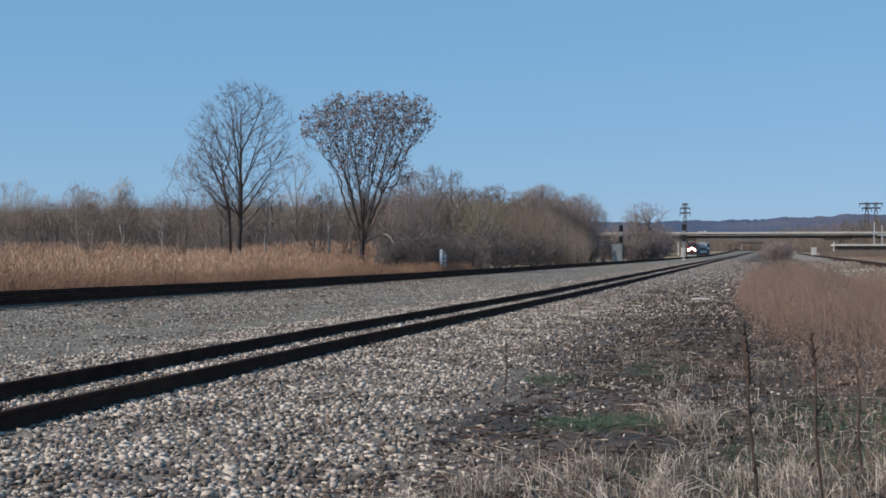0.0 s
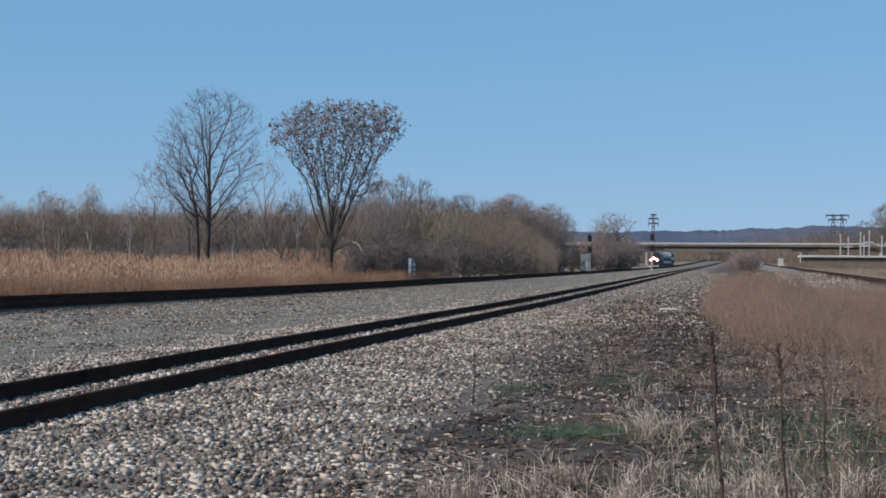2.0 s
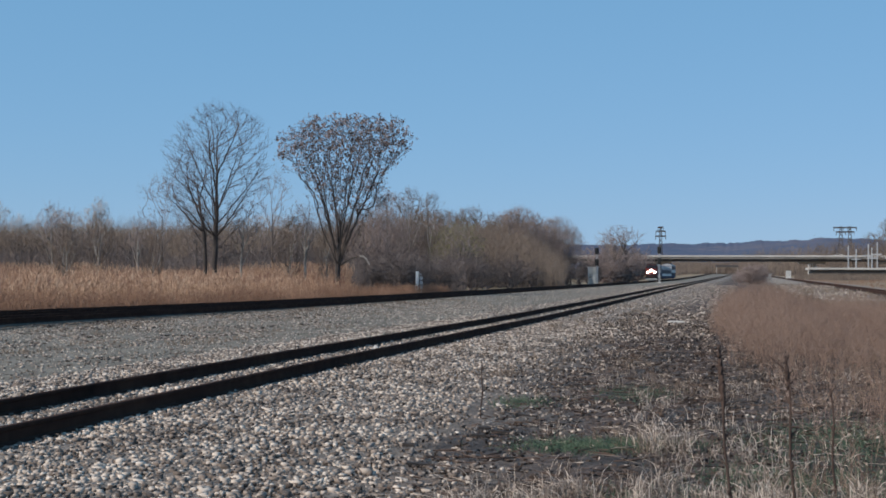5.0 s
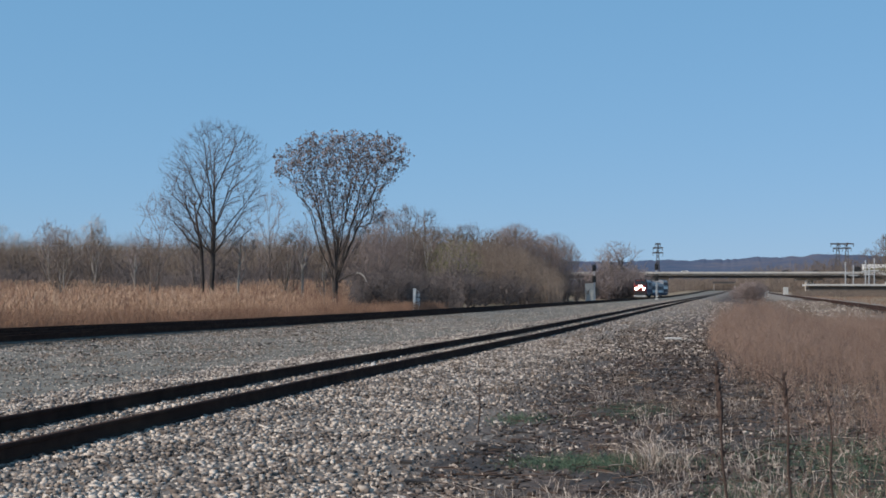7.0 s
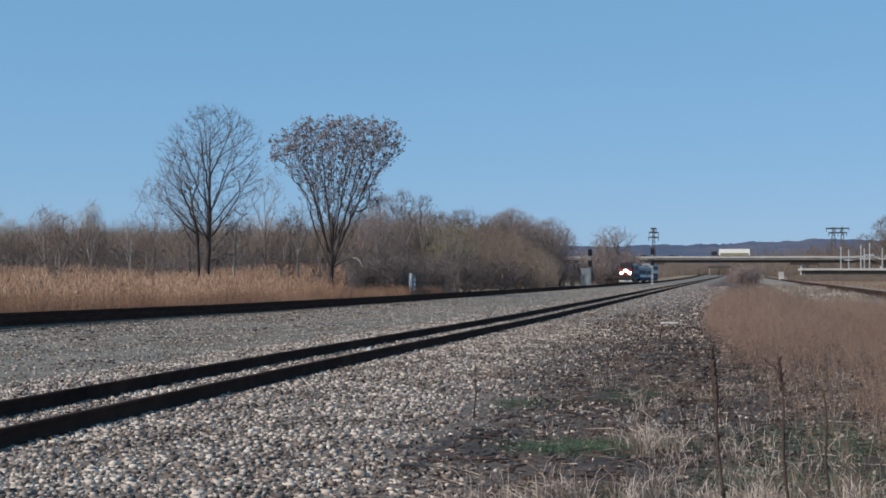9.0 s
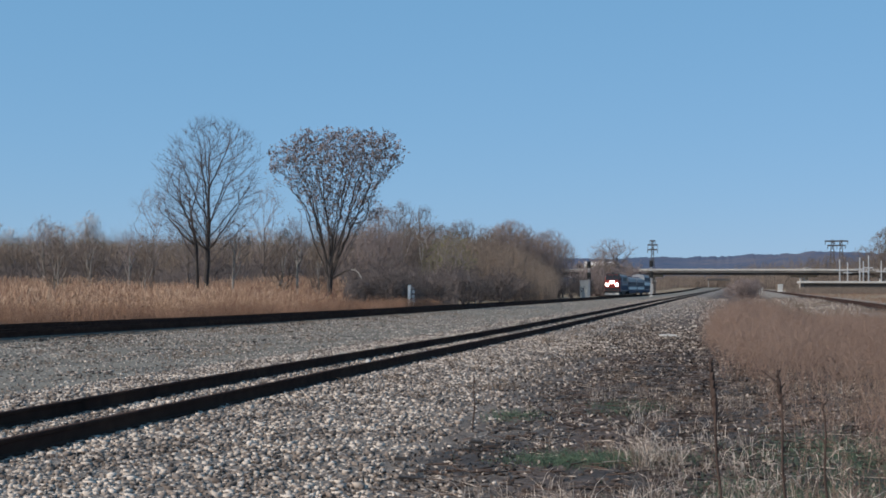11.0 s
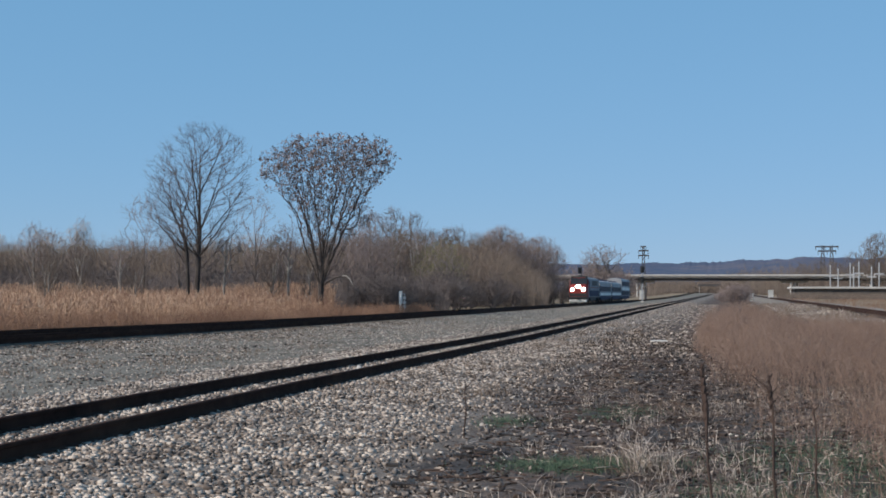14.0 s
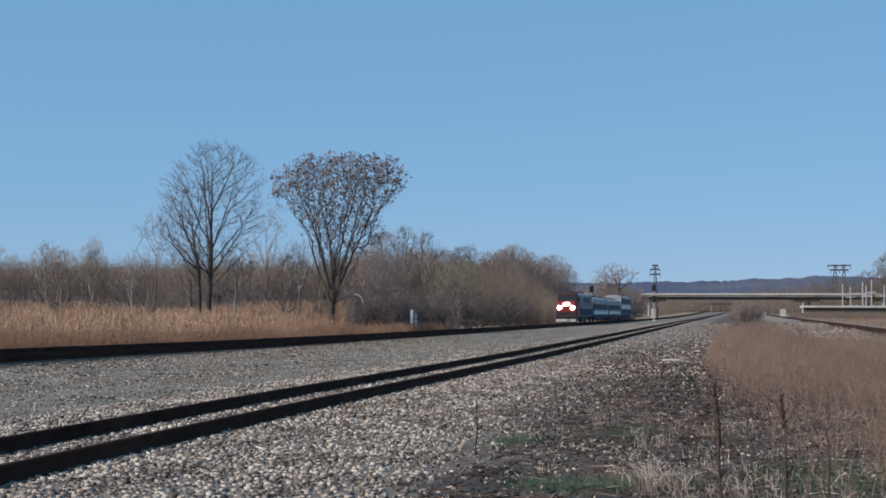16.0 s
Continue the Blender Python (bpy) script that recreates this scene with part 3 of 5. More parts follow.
# woods: five kinds of tree, repeated
def wood_tree(h, wide, bark, twig, n=300, twigs=4, limbs=11, r=0.017, low=0.2):
    """A leafless tree of height h whose limbs part low and rise steeply into an uneven crown."""
    zs = (h * low, h * (low + 0.15), h * 0.55, h * 0.78, h * 0.92, h)
    lf = tuple(h * wide * k * rng.uniform(0.8, 1.2) for k in (0.3, 0.7, 1.0, 0.95, 0.7, 0.25))
    rt = tuple(h * wide * k * rng.uniform(0.8, 1.2) for k in (0.3, 0.7, 1.0, 0.95, 0.7, 0.25))
    trunk = [(0.01 * h * math.sin(5 * u), 0, h * u) for u in (0, 0.08, 0.16, 0.25, 0.36, 0.5)]
    return tree_meshes("wood_tree", in_profile(n, zs, lf, rt, 1.15), trunk, r, bark, twig, twigs=twigs, twig_len=0.075 * h, split=2.8, rising=0.4, limbs=splay((2, 3, 4, 5), limbs, zs, lf, rt, h * 0.45))


KINDS = []
for k in range(5):
    h = (9.5, 11.0, 8.5, 10.0, 12.0)[k]
    bark, twig = ((M_WOOD_BARK, M_WOOD_FAR), (M_PALE_BARK, M_WOOD_FAR), (M_WOOD_BARK, M_TWIG), (M_WOOD_BARK, M_WOOD_FAR), (M_PALE_BARK, M_TWIG))[k]
    KINDS.append((h, wood_tree(h, 0.22 + 0.03 * k, bark, twig)))
pts = in_crown(260, (0, 0, 4.4), (3.0, 3.0, 3.2))
BUDDING = tree_meshes("budding_tree", pts, [(0, 0, 0), (0, 0, 0.8), (0.1, 0, 1.6)], 0.02, M_BARK, M_TWIG, twigs=4, twig_len=0.6, leaf=M_BUD, leaf_size=0.08, leaf_n=1800)
SHRUBS = []
for k in range(4):
    h = (3.6, 4.4, 3.0, 4.0)[k]
    pts = in_crown(300, (0, 0, h * 0.52), (h * 0.62, h * 0.6, h * 0.5), 0.0, 0.8)
    pts = pts[pts[:, 2] > 0.15]
    SHRUBS.append((h, tree_meshes("shrub", pts, [(0, 0, 0), (0, 0, 0.15), (0.03, 0, 0.3)], 0.017, M_THICKET, M_THICKET, twigs=5, twig_len=0.6, split=2.6, down=0.6)))
pts = in_crown(330, (0, 0, 1.7), (2.3, 2.2, 1.7), 0.0, 0.8)
PALE_SHRUB = tree_meshes("pale_shrub", pts[pts[:, 2] > 0.15], [(0, 0, 0), (0, 0, 0.15), (0.03, 0, 0.3)], 0.016, M_SOFT, M_SOFT, twigs=5, twig_len=0.5, split=2.6, down=0.6)
first = {}


def plant(kind, meshes, name, x, y, s, label, group, category="tree"):
    m = Matrix.LocRotScale(on_land(x, y), Euler((0, 0, rng.uniform(0, 6.28))), None)
    if kind not in first:
        first[kind] = put_tree(name, m, meshes, label, group, category)
        ob = first[kind]
    else:
        ob = copy_thing(first[kind], m)
    ob.scale = (s, s, s * rng.uniform(0.9, 1.12))
    return ob


WOOD_LABELS = ["grey-brown leafless tree of the wood", "leafless tree with pale trunk", "thin grey leafless tree", "brown leafless tree of the wood edge", "taller leafless tree with pale limbs"]


def row_of_trees(u0, u1, n, zf, top, jitter=0.18, kinds=(0, 1, 2, 3, 4)):
    """Trees along the wood's edge, whose depth zf(u) and height top(u) run with the bearing u (x over y)."""
    for i in range(n):
        u = u0 + (u1 - u0) * (i + rng.random()) / n
        y = zf(u) * (1 + jitter * rng.random())
        k = kinds[rng.integers(len(kinds))]
        h, meshes = KINDS[k]
        plant(k, meshes, "leafless_tree", u * y, y, top(u) * rng.uniform(0.78, 1.12) / h, WOOD_LABELS[k], "trees of the wood")


row_of_trees(-0.60, -0.28, 36, lambda u: 185, lambda u: 8.3, kinds=(0, 3))
row_of_trees(-0.30, -0.17, 34, lambda u: 190 + 260 * (u + 0.30), lambda u: 10.2)
row_of_trees(-0.24, -0.165, 17, lambda u: 250, lambda u: 13.4, kinds=(0, 3, 4))
for x, y, h in ((-36.0, 385, 11.2), (-30.5, 365, 9.0), (-29.0, 380, 9.0), (-38, 395, 10), (-31, 340, 8.0), (-33, 345, 8), (-28.6, 390, 8.5), (-29.8, 352, 8)):
    plant(0, KINDS[0][1], "leafless_tree", x, y, h / KINDS[0][0], WOOD_LABELS[0], "trees of the wood")
pts = in_crown(240, (0, 0, 10.2), (4.6, 4.2, 3.2), 0.15)
VASE = tree_meshes("vase_tree", pts, [(0, 0, 0), (0.05, 0, 2.0), (0, 0, 4.4)], 0.024, M_WOOD_BARK, M_TWIG, twigs=3, twig_len=0.9, split=2.6, rising=0.4)
for x, y, s in ((-30.3, 352, 1.14), (-33.0, 362, 1.0)):
    plant("vase", VASE, "spreading_tree", x, y, s, "leafless tree with wide spreading crown", "trees by the main line").scale = (s * 1.2, s * 1.2, s)
# soft crowns: haze-paled colour behind the wood, grey-brown mounds at its edge
SOFT = []
for mat, h, wide in ((M_HAZED_TWIG, 12.0, 0.22), (M_HAZED_TWIG, 12.0, 0.17), (M_SOFT, 12.0, 0.34)):
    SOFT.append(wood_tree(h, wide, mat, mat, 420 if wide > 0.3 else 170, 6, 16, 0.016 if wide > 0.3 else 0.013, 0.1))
for i in range(22):
    u = -0.615 + 0.135 * (i + rng.random()) / 22
    y, k = 240 + 30 * rng.random(), i % 2
    plant("soft%d" % k, SOFT[k], "hazed_tree", u * y, y, 14.2 * rng.uniform(0.8, 1.1) / 12, "leafless tree behind the wood, paled by painted haze", "pale trees behind the wood")
for i in range(9):
    u = -0.39 + 0.06 * (i + rng.random()) / 9
    y, k = 240 + 30 * rng.random(), i % 2
    plant("soft%d" % k, SOFT[k], "hazed_tree", u * y, y, 12.8 * rng.uniform(0.85, 1.05) / 12, "leafless tree behind the wood, paled by painted haze", "pale trees behind the wood")
zs, lf, rt = (4.0, 6.5, 9.0, 11.0, 12.0), (0.8, 2.2, 2.9, 2.2, 0.8), (0.8, 2.2, 2.9, 2.2, 0.8)
SLENDER = tree_meshes("slender_tree", in_profile(210, zs, lf, rt, 1.1), [(0, 0, 0), (0.04, 0, 1.5), (0, 0, 3.0), (0.08, 0, 4.5), (0.05, 0, 6.0), (0.12, 0, 7.6)], 0.011, M_WOOD_BARK, M_TWIG, twigs=4, twig_len=0.7, rising=0.45, limbs=splay((2, 3, 4, 5), 9, zs, lf, rt, 5.5))
for x, y, h in ((-57.2, 130, 12.6), (-54.6, 133, 9.8), (-47.2, 135, 11.6), (-44.9, 136, 9.4)):
    plant("slender", SLENDER, "slender_tree", x, y, h / 12, "slender grey leafless tree behind the reeds", "slender trees")
for x, y, h in ((-47.5, 172, 9.6), (-45.2, 174, 10.3), (-48.0, 182, 9.8), (-43.6, 178, 9.2)):
    plant("soft2", SOFT[2], "soft_tree", x, y, h / 12, "grey-brown leafless tree with dense fine twigs", "dense fine-twigged trees")
for i in range(18):
    u = -0.172 + 0.05 * (i + rng.random()) / 18
    y = 250 + 26 * rng.random()
    plant("soft2", SOFT[2], "soft_tree", u * y, y, 12.6 * rng.uniform(0.94, 1.04) / 12 * np.interp(u, [-0.145, -0.122], [1.0, 0.8]), "grey-brown leafless tree with dense fine twigs", "dense fine-twigged trees")
for x, y, s in ((-36.5, 178, 1.05), (-38, 184, 1.15), (-40.5, 190, 0.95)):
    plant("bud", BUDDING, "budding_tree", x, y, s, "small tree with yellow-green young leaves", "budding trees")
for x, y, h in ((-54, 104, 5.5), (-57.5, 110, 6.5), (-50.0, 112, 5.5), (-38.5, 115, 6.5), (-34.6, 113, 5.5), (-60, 122, 7)):
    plant(1, KINDS[1][1], "leafless_tree", x, y, h / KINDS[1][0], WOOD_LABELS[1], "young pale trees by the reeds")
for x, y, h, k in ((-50.5, 200, 12.3, 4), (-47.5, 196, 13.2, 1), (-45.0, 204, 12.6, 4), (-43.0, 190, 11.5, 1), (-48.8, 188, 11.8, 2)):
    plant(k, KINDS[k][1], "leafless_tree", x, y, h / KINDS[k][0], WOOD_LABELS[k], "trees of the wood")
pts = in_crown(150, (0.1, 0, 6.9), (1.9, 1.9, 2.7), 0.0, 0.6)
BIRCH = tree_meshes("birch", pts, [(0, 0, 0), (0.05, 0, 1.4), (-0.02, 0, 2.8), (0.08, 0, 4.2), (0.12, 0, 5.6)], 0.015, M_PALE_BARK, M_TWIG, twigs=5, twig_len=0.7, split=2.4, rising=0.5, limbs=fan((2, 3, 4), 6, 1.6, 5.5, 8.5))
for x, y, s in ((-72.8, 140, 0.95), (-64.3, 140, 0.85), (-70.6, 143, 0.8), (-75.5, 142, 0.95), (-41.4, 110.5, 0.8), (-37.2, 115, 0.95)):
    plant("birch", BIRCH, "birch", x, y, s, "slender pale-barked leafless tree behind the reeds", "pale trees")
# thicket along the main line
for i in range(46):
    y = 114 + 165 * (i / 46.0) ** 1.25 + rng.uniform(-2, 4)
    k = int(rng.integers(4))
    plant("s%d" % k, SHRUBS[k][1], "shrub", -28.6 - rng.uniform(0, 5.0), y, rng.uniform(0.85, 1.2) * (0.85 if y < 122 else 1.0), "dense dark leafless shrub beside the main line", "thicket shrubs", "shrub")
for i in range(30):
    y = 325 + 75 * rng.random()
    plant("pale", PALE_SHRUB, "pale_shrub", -27.6 - rng.uniform(0, 9.0) * (y / 400), y, rng.uniform(1.7, 2.7), "soft olive-brown leafless shrub by the track", "pale shrubs", "shrub")
for i in range(60):
    u = -0.60 + 0.36 * (i + rng.random()) / 60
    y = 150 + 30 * rng.random()
    k = int(rng.integers(4))
    plant("s%d" % k, SHRUBS[k][1], "shrub", u * y, y, rng.uniform(0.9, 1.5), "dense dark leafless shrub beside the main line", "thicket shrubs", "shrub")


def sticks(name, x, y, h, r, lean, mat, label, category, twigs=0, top=0.0):
    """A mass of thin upright stems with optional side twigs or plumes, one object."""
    n = len(x)
    b = np.stack([x, y, land(x, y) - 0.05], 1)
    t = b + np.stack([rng.normal(0, lean, n) * h, rng.normal(0, lean, n) * h, h], 1)
    pairs = [cones(b, t, r)]
    if twigs:
        u = rng.uniform(0.25, 0.9, (n, twigs))
        p = (b[:, None] + (t - b)[:, None] * u[..., None]).reshape(-1, 3)
        L = (np.repeat(h, twigs) * rng.uniform(0.2, 0.5, n * twigs))
        w = rng.normal(size=(n * twigs, 3)) * [0.6, 0.6, 0.25] + [0, 0, 0.75]
        w /= np.linalg.norm(w, axis=1, keepdims=True)
        pairs.append(cones(p, p + w * L[:, None], np.repeat(r, twigs) * 0.6))
    if top:
        q = t + np.stack([rng.normal(0, 0.12, n), rng.normal(0, 0.12, n), rng.uniform(0.12, 0.3, n)], 1)
        pairs.append(cones(t - (t - b) * 0.06, q, np.full(n, top)))
    return tagged(new(name, mesh_np(name, *merge(*pairs), mat)), label, category, kind="stuff")


# far undergrowth that closes the wood
n = 27000
u, y = rng.uniform(-0.62, -0.127, n), 195 + 120 * rng.random(n)
sticks("undergrowth", u * y, y, (1.6 + 0.039 * y) * (0.5 + 0.5 * rng.random(n) ** 0.5) * np.interp(u, [-0.165, -0.127], [1.0, 0.5]), np.full(n, 0.034), 0.16, M_WOOD_FAR, "dense grey-brown undergrowth of the far wood", "undergrowth", 3)
n = 9000
u, y = rng.uniform(-0.62, -0.20, n), 140 + 45 * rng.random(n)
sticks("undergrowth", u * y, y, rng.uniform(1.5, 4.2, n), np.full(n, 0.022), 0.15, M_THICKET, "dark scrub at the foot of the wood", "undergrowth", 3)
# reeds
n = 62000
y = 40 + 100 * rng.random(n) ** 1.3
x = -27.2 - rng.random(n) * (6 + 0.34 * y)
keep = (x > -0.66 * y) & ~((y > 110) & (x > -0.288 * y)) & (x < np.interp(y, [40, 85, 105, 140], [-27.2, -27.6, -30.0, -36]))
x, y = x[keep], y[keep]
patch = np.array([noise.noise((a * 0.22, b * 0.22, 3.0)) for a, b in zip(x, y)])
broad = np.array([noise.noise((a * 0.06, b * 0.06, 8.0)) for a, b in zip(x, y)])
sticks("reeds", x, y, np.clip(np.interp(y, [40, 100, 113, 119, 140], [1.15, 1.15, 1.2, 2.0, 2.3]) + np.interp(y, [110, 118], [0.4, 0.7]) * patch + np.interp(y, [110, 118], [0.4, 0.9]) * broad + rng.normal(0, 0.3, len(x)), 0.4, 2.9), np.full(len(x), 0.011), 0.14, M_REED, "tall orange-tan dry reeds along the main line", "reeds", 1, 0.02)

n = 11000
y = 38 + 85 * rng.random(n)
x = -25.9 - np.abs(rng.normal(0, 2.0, n))
patch = np.array([noise.noise((a * 0.2, b * 0.15, 17.0)) for a, b in zip(x, y)])
sticks("brambles", x, y, np.clip(0.8 + 0.5 * patch + rng.normal(0, 0.15, n), 0.2, 1.4), np.full(n, 0.013), 0.3, M_BRAMBLE, "low red-brown brambles in front of the reeds", "brambles", 3)
n = 16000
y = 26 + 70 * rng.random(n) ** 1.4
x = rng.uniform(-21.6, -12.0, n)
patch = np.array([noise.noise((a * 0.5, b * 0.3, 14.0)) for a, b in zip(x, y)])
keep = patch > np.interp(x, [-21, -17, -12], [-0.12, 0.16, 0.34])
sticks("yard_weeds", x[keep], y[keep], rng.uniform(0.03, 0.15, keep.sum()), np.full(keep.sum(), 0.013), 0.6, M_WEED, "sparse brown weeds in the gravel", "weeds", 4)

# ---- brush and weeds by the siding ----
n = 17500
y = 20 + 50 * rng.random(n) ** 1.2
x = rng.uniform(-1.2, 9.0, n)
patch = np.array([noise.noise((a * 0.35, b * 0.25, 9.0)) for a, b in zip(x, y)])
edge = np.interp(y, [20, 26, 40, 70], [0.5, -0.2, -0.8, -1.1])
keep = (x > edge + 0.9 * patch + np.abs(rng.normal(0, 0.35, n))) & (y > 22 + 4 * patch + np.abs(rng.normal(0, 4.0, n)))
x, y, patch = x[keep], y[keep], patch[keep]
sticks("brush", x, y, np.clip((np.interp(x, [-1.2, -0.4, 0.3, 1.2, 2.2, 9], [0.6, 0.95, 1.05, 0.98, 0.55, 0.36])) * (1 + 0.55 * patch) + rng.normal(0, 0.16, len(x)), 0.15, 1.5), np.full(len(x), 0.0045), 0.30, M_BRUSH, "red-brown leafless brush beside the siding", "brush", 9)
n = 3200
y = 9.5 + 12 * rng.random(n)
x = 0.7 + 0.05 * y + 4.2 * rng.random(n)
patch = np.array([noise.noise((a * 0.8, b * 0.5, 40.0)) for a, b in zip(x, y)])
keep = patch > 0.12 - 0.12 * (x - 1.2)
sticks("brush", x[keep], y[keep], np.clip(0.42 + 0.3 * patch[keep] + rng.normal(0, 0.1, keep.sum()), 0.12, 0.9), np.full(keep.sum(), 0.0032), 0.3, M_BRUSH, "low red-brown brush among the weeds", "brush", 8)
n = 1300
y = 10.5 + 14 * rng.random(n)
x = rng.uniform(-0.2, 7.0, n)
patch = np.array([noise.noise((a * 0.9, b * 0.6, 21.0)) for a, b in zip(x, y)])
keep = patch > 0.25 - 0.06 * y * (x > 0.4) + 0.5 * (x < 0.6)
sticks("dead_stems", x[keep], y[keep], np.clip(rng.normal(0.42, 0.16, keep.sum()), 0.12, 0.9), np.full(keep.sum(), 0.004), 0.18, M_BRUSH, "thin brown dead stems on the verge", "dead stems", 5)
n = 9000
y = 8 + 20 * rng.random(n)
x = rng.uniform(-2.4, 7.0, n)
patch = np.array([noise.noise((a * 0.7, b * 0.45, 4.0)) for a, b in zip(x, y)])
keep = (patch > 0.02 - 0.08 * x) & (x > -2.0 + 0.2 * rng.random(n) + (20 - y) * 0.06)
x, y, patch = x[keep], y[keep], patch[keep]
sticks("dead_weeds", x, y, np.clip(0.13 + 0.2 * patch + 0.03 * np.maximum(x, 0) + rng.normal(0, 0.05, len(x)), 0.05, 0.7), np.full(len(x), 0.004), 0.4, M_WEED, "low brown dead weeds on the verge", "weeds", 4)


def blades(name, x, y, h, r, lean, mat, label, category):
    n = len(x)
    b = np.stack([x, y, land(x, y) - 0.03], 1)
    d = rng.normal(0, 1, (n, 2))
    d = d / np.linalg.norm(d, axis=1, keepdims=True) * (np.abs(rng.normal(0, lean, n)) * h)[:, None]
    m = b + np.c_[d * 0.35, h * 0.62]
    t = b + np.c_[d, h * (1 - 0.25 * rng.random(n))]
    return tagged(new(name, mesh_np(name, *cones(b, t, r, m), mat)), label, category, kind="stuff")


def tuft_field(n, x0, x1, y0, y1, tufts, spread):
    cx, cy = rng.uniform(x0, x1, tufts), rng.uniform(y0, y1, tufts)
    i = rng.integers(0, tufts, n)
    return cx[i] + rng.normal(0, spread, n), cy[i] + rng.normal(0, spread, n)


x, y = tuft_field(10500, -2.9, 4.2, 7.4, 11.0, 250, 0.09)
keep = x > -2.75 + 0.3 * (y - 8)
x, y = x[keep], y[keep]
blades("straw_grass", x, y, np.abs(rng.normal(0.16, 0.08, len(x))) + 0.04, np.full(len(x), 0.0042), 0.7, M_STRAW, "pale dry straw grass in tufts", "dry grass")
x, y = tuft_field(1500, -0.9, 5.0, 9.5, 15.5, 60, 0.12)
blades("straw_grass", x, y, np.abs(rng.normal(0.13, 0.07, len(x))) + 0.03, np.full(len(x), 0.004), 0.9, M_STRAW, "pale dry straw among the weeds", "dry grass")
x, y = tuft_field(3600, 2.5, 9.8, 45, 180, 260, 0.3)
blades("straw_grass", x, y, np.abs(rng.normal(0.2, 0.09, len(x))) + 0.05, np.interp(y, [45, 180], [0.012, 0.03]), 0.9, M_STRAW, "pale dry tufts beside the side track", "dry grass")
x, y = tuft_field(2600, -6.2, -3.2, 22, 75, 130, 0.12)
blades("withered_weeds", x, y, np.abs(rng.normal(0.09, 0.05, len(x))) + 0.03, np.full(len(x), 0.007), 0.9, M_WEED, "low withered weeds on the gravel shoulder", "weeds")
x, y = tuft_field(2600, -2.4, 6.0, 11.0, 24, 110, 0.09)
blades("straw_grass", x, y, np.abs(rng.normal(0.15, 0.07, len(x))) + 0.03, np.full(len(x), 0.0035), 0.8, M_STRAW, "scattered dry straw on the verge", "dry grass")
x, y = tuft_field(240, -0.95, -0.6, 13.4, 14.2, 3, 0.07)
blades("straw_grass", x, y, np.abs(rng.normal(0.2, 0.1, len(x))) + 0.05, np.full(len(x), 0.0045), 0.8, M_STRAW, "tall pale tuft of dead grass", "dry grass")
for gx, gy, sx, sy, k in ((-1.5, 13.9, 0.35, 0.25, 2200), (-0.95, 14.1, 0.3, 0.22, 900), (-0.35, 10.6, 0.5, 0.4, 1500), (1.15, 14.5, 0.6, 1.2, 3400), (1.6, 11.4, 0.7, 0.7, 3000), (0.15, 12.0, 0.3, 0.5, 900), (-1.6, 8.9, 0.25, 0.15, 500), (-2.9, 18.5, 0.2, 0.4, 500), (-1.46, 20.0, 0.3, 0.7, 700)):
    x, y = rng.normal(gx, sx, k), rng.normal(gy, sy, k)
    blades("green_grass", x, y, np.abs(rng.normal(0.07, 0.03, k)) + 0.02, np.full(k, 0.004), 0.6, M_GREEN, "patch of fresh green grass on the verge", "grass")


def stalk(name, x, y, h, leanx, label, knots):
    """A dead weed stem with side shoots and dark seed heads."""
    s = thing(name, pose(*on_land(x, y)), label, "dead weed stalk", "standing weed stalks")
    pts = [Vector((leanx * h * u ** 1.5 + 0.012 * math.sin(9 * u + x), 0.01 * math.sin(7 * u), h * u)) for u in np.linspace(0, 1, 9)]
    part("stem", tube(pts, [0.012 * (1 - 0.065 * i) for i in range(9)]), M_STALK, s)
    for u, w, dx in knots:
        p = Vector((leanx * h * u ** 1.5, 0, h * u))
        part("shoot", C(p, p + Vector((dx, 0.03, abs(dx) * 0.6 + 0.02)), 0.006, 0.003, 5), M_STALK, s)
        b = bmesh.new()
        bmesh.ops.create_icosphere(b, subdivisions=2, radius=w * 1.25, matrix=Matrix.Translation(p) @ Matrix.Diagonal((0.75, 0.75, 1.9, 1)))
        for v in b.verts:
            v.co += Vector(noise.random_unit_vector()) * w * 0.25
        part("seed_head", b, M_STALK, s)
    return s


stalk("weed_stalk", -0.08, 9.3, 1.34, -0.06, "dark dead weed stalk with seed heads", ((0.985, 0.011, 0.02), (0.95, 0.014, -0.05), (0.91, 0.016, 0.03), (0.87, 0.018, -0.03), (0.83, 0.02, 0.03), (0.79, 0.022, -0.02), (0.75, 0.02, 0.03), (0.71, 0.016, 0.04), (0.55, 0.01, 0.05), (0.4, 0.009, -0.04), (0.28, 0.01, 0.03)))
stalk("weed_stalk", 0.33, 9.2, 1.27, -0.05, "dark dead weed stalk with a bent top", ((0.98, 0.013, 0.02), (0.93, 0.016, -0.11), (0.9, 0.014, 0.04), (0.85, 0.013, 0.05), (0.78, 0.012, -0.03), (0.6, 0.01, 0.04), (0.45, 0.009, -0.04)))
stalk("weed_stalk", 0.66, 10.5, 0.96, -0.04, "thin dead weed stalk", ((0.97, 0.012, 0.04), (0.7, 0.01, -0.05)))
stalk("weed_stalk", -3.1, 16.5, 0.75, 0.02, "thin dead weed stalk on the gravel", ((0.9, 0.008, 0.08), (0.7, 0.008, -0.1), (0.5, 0.006, 0.06)))

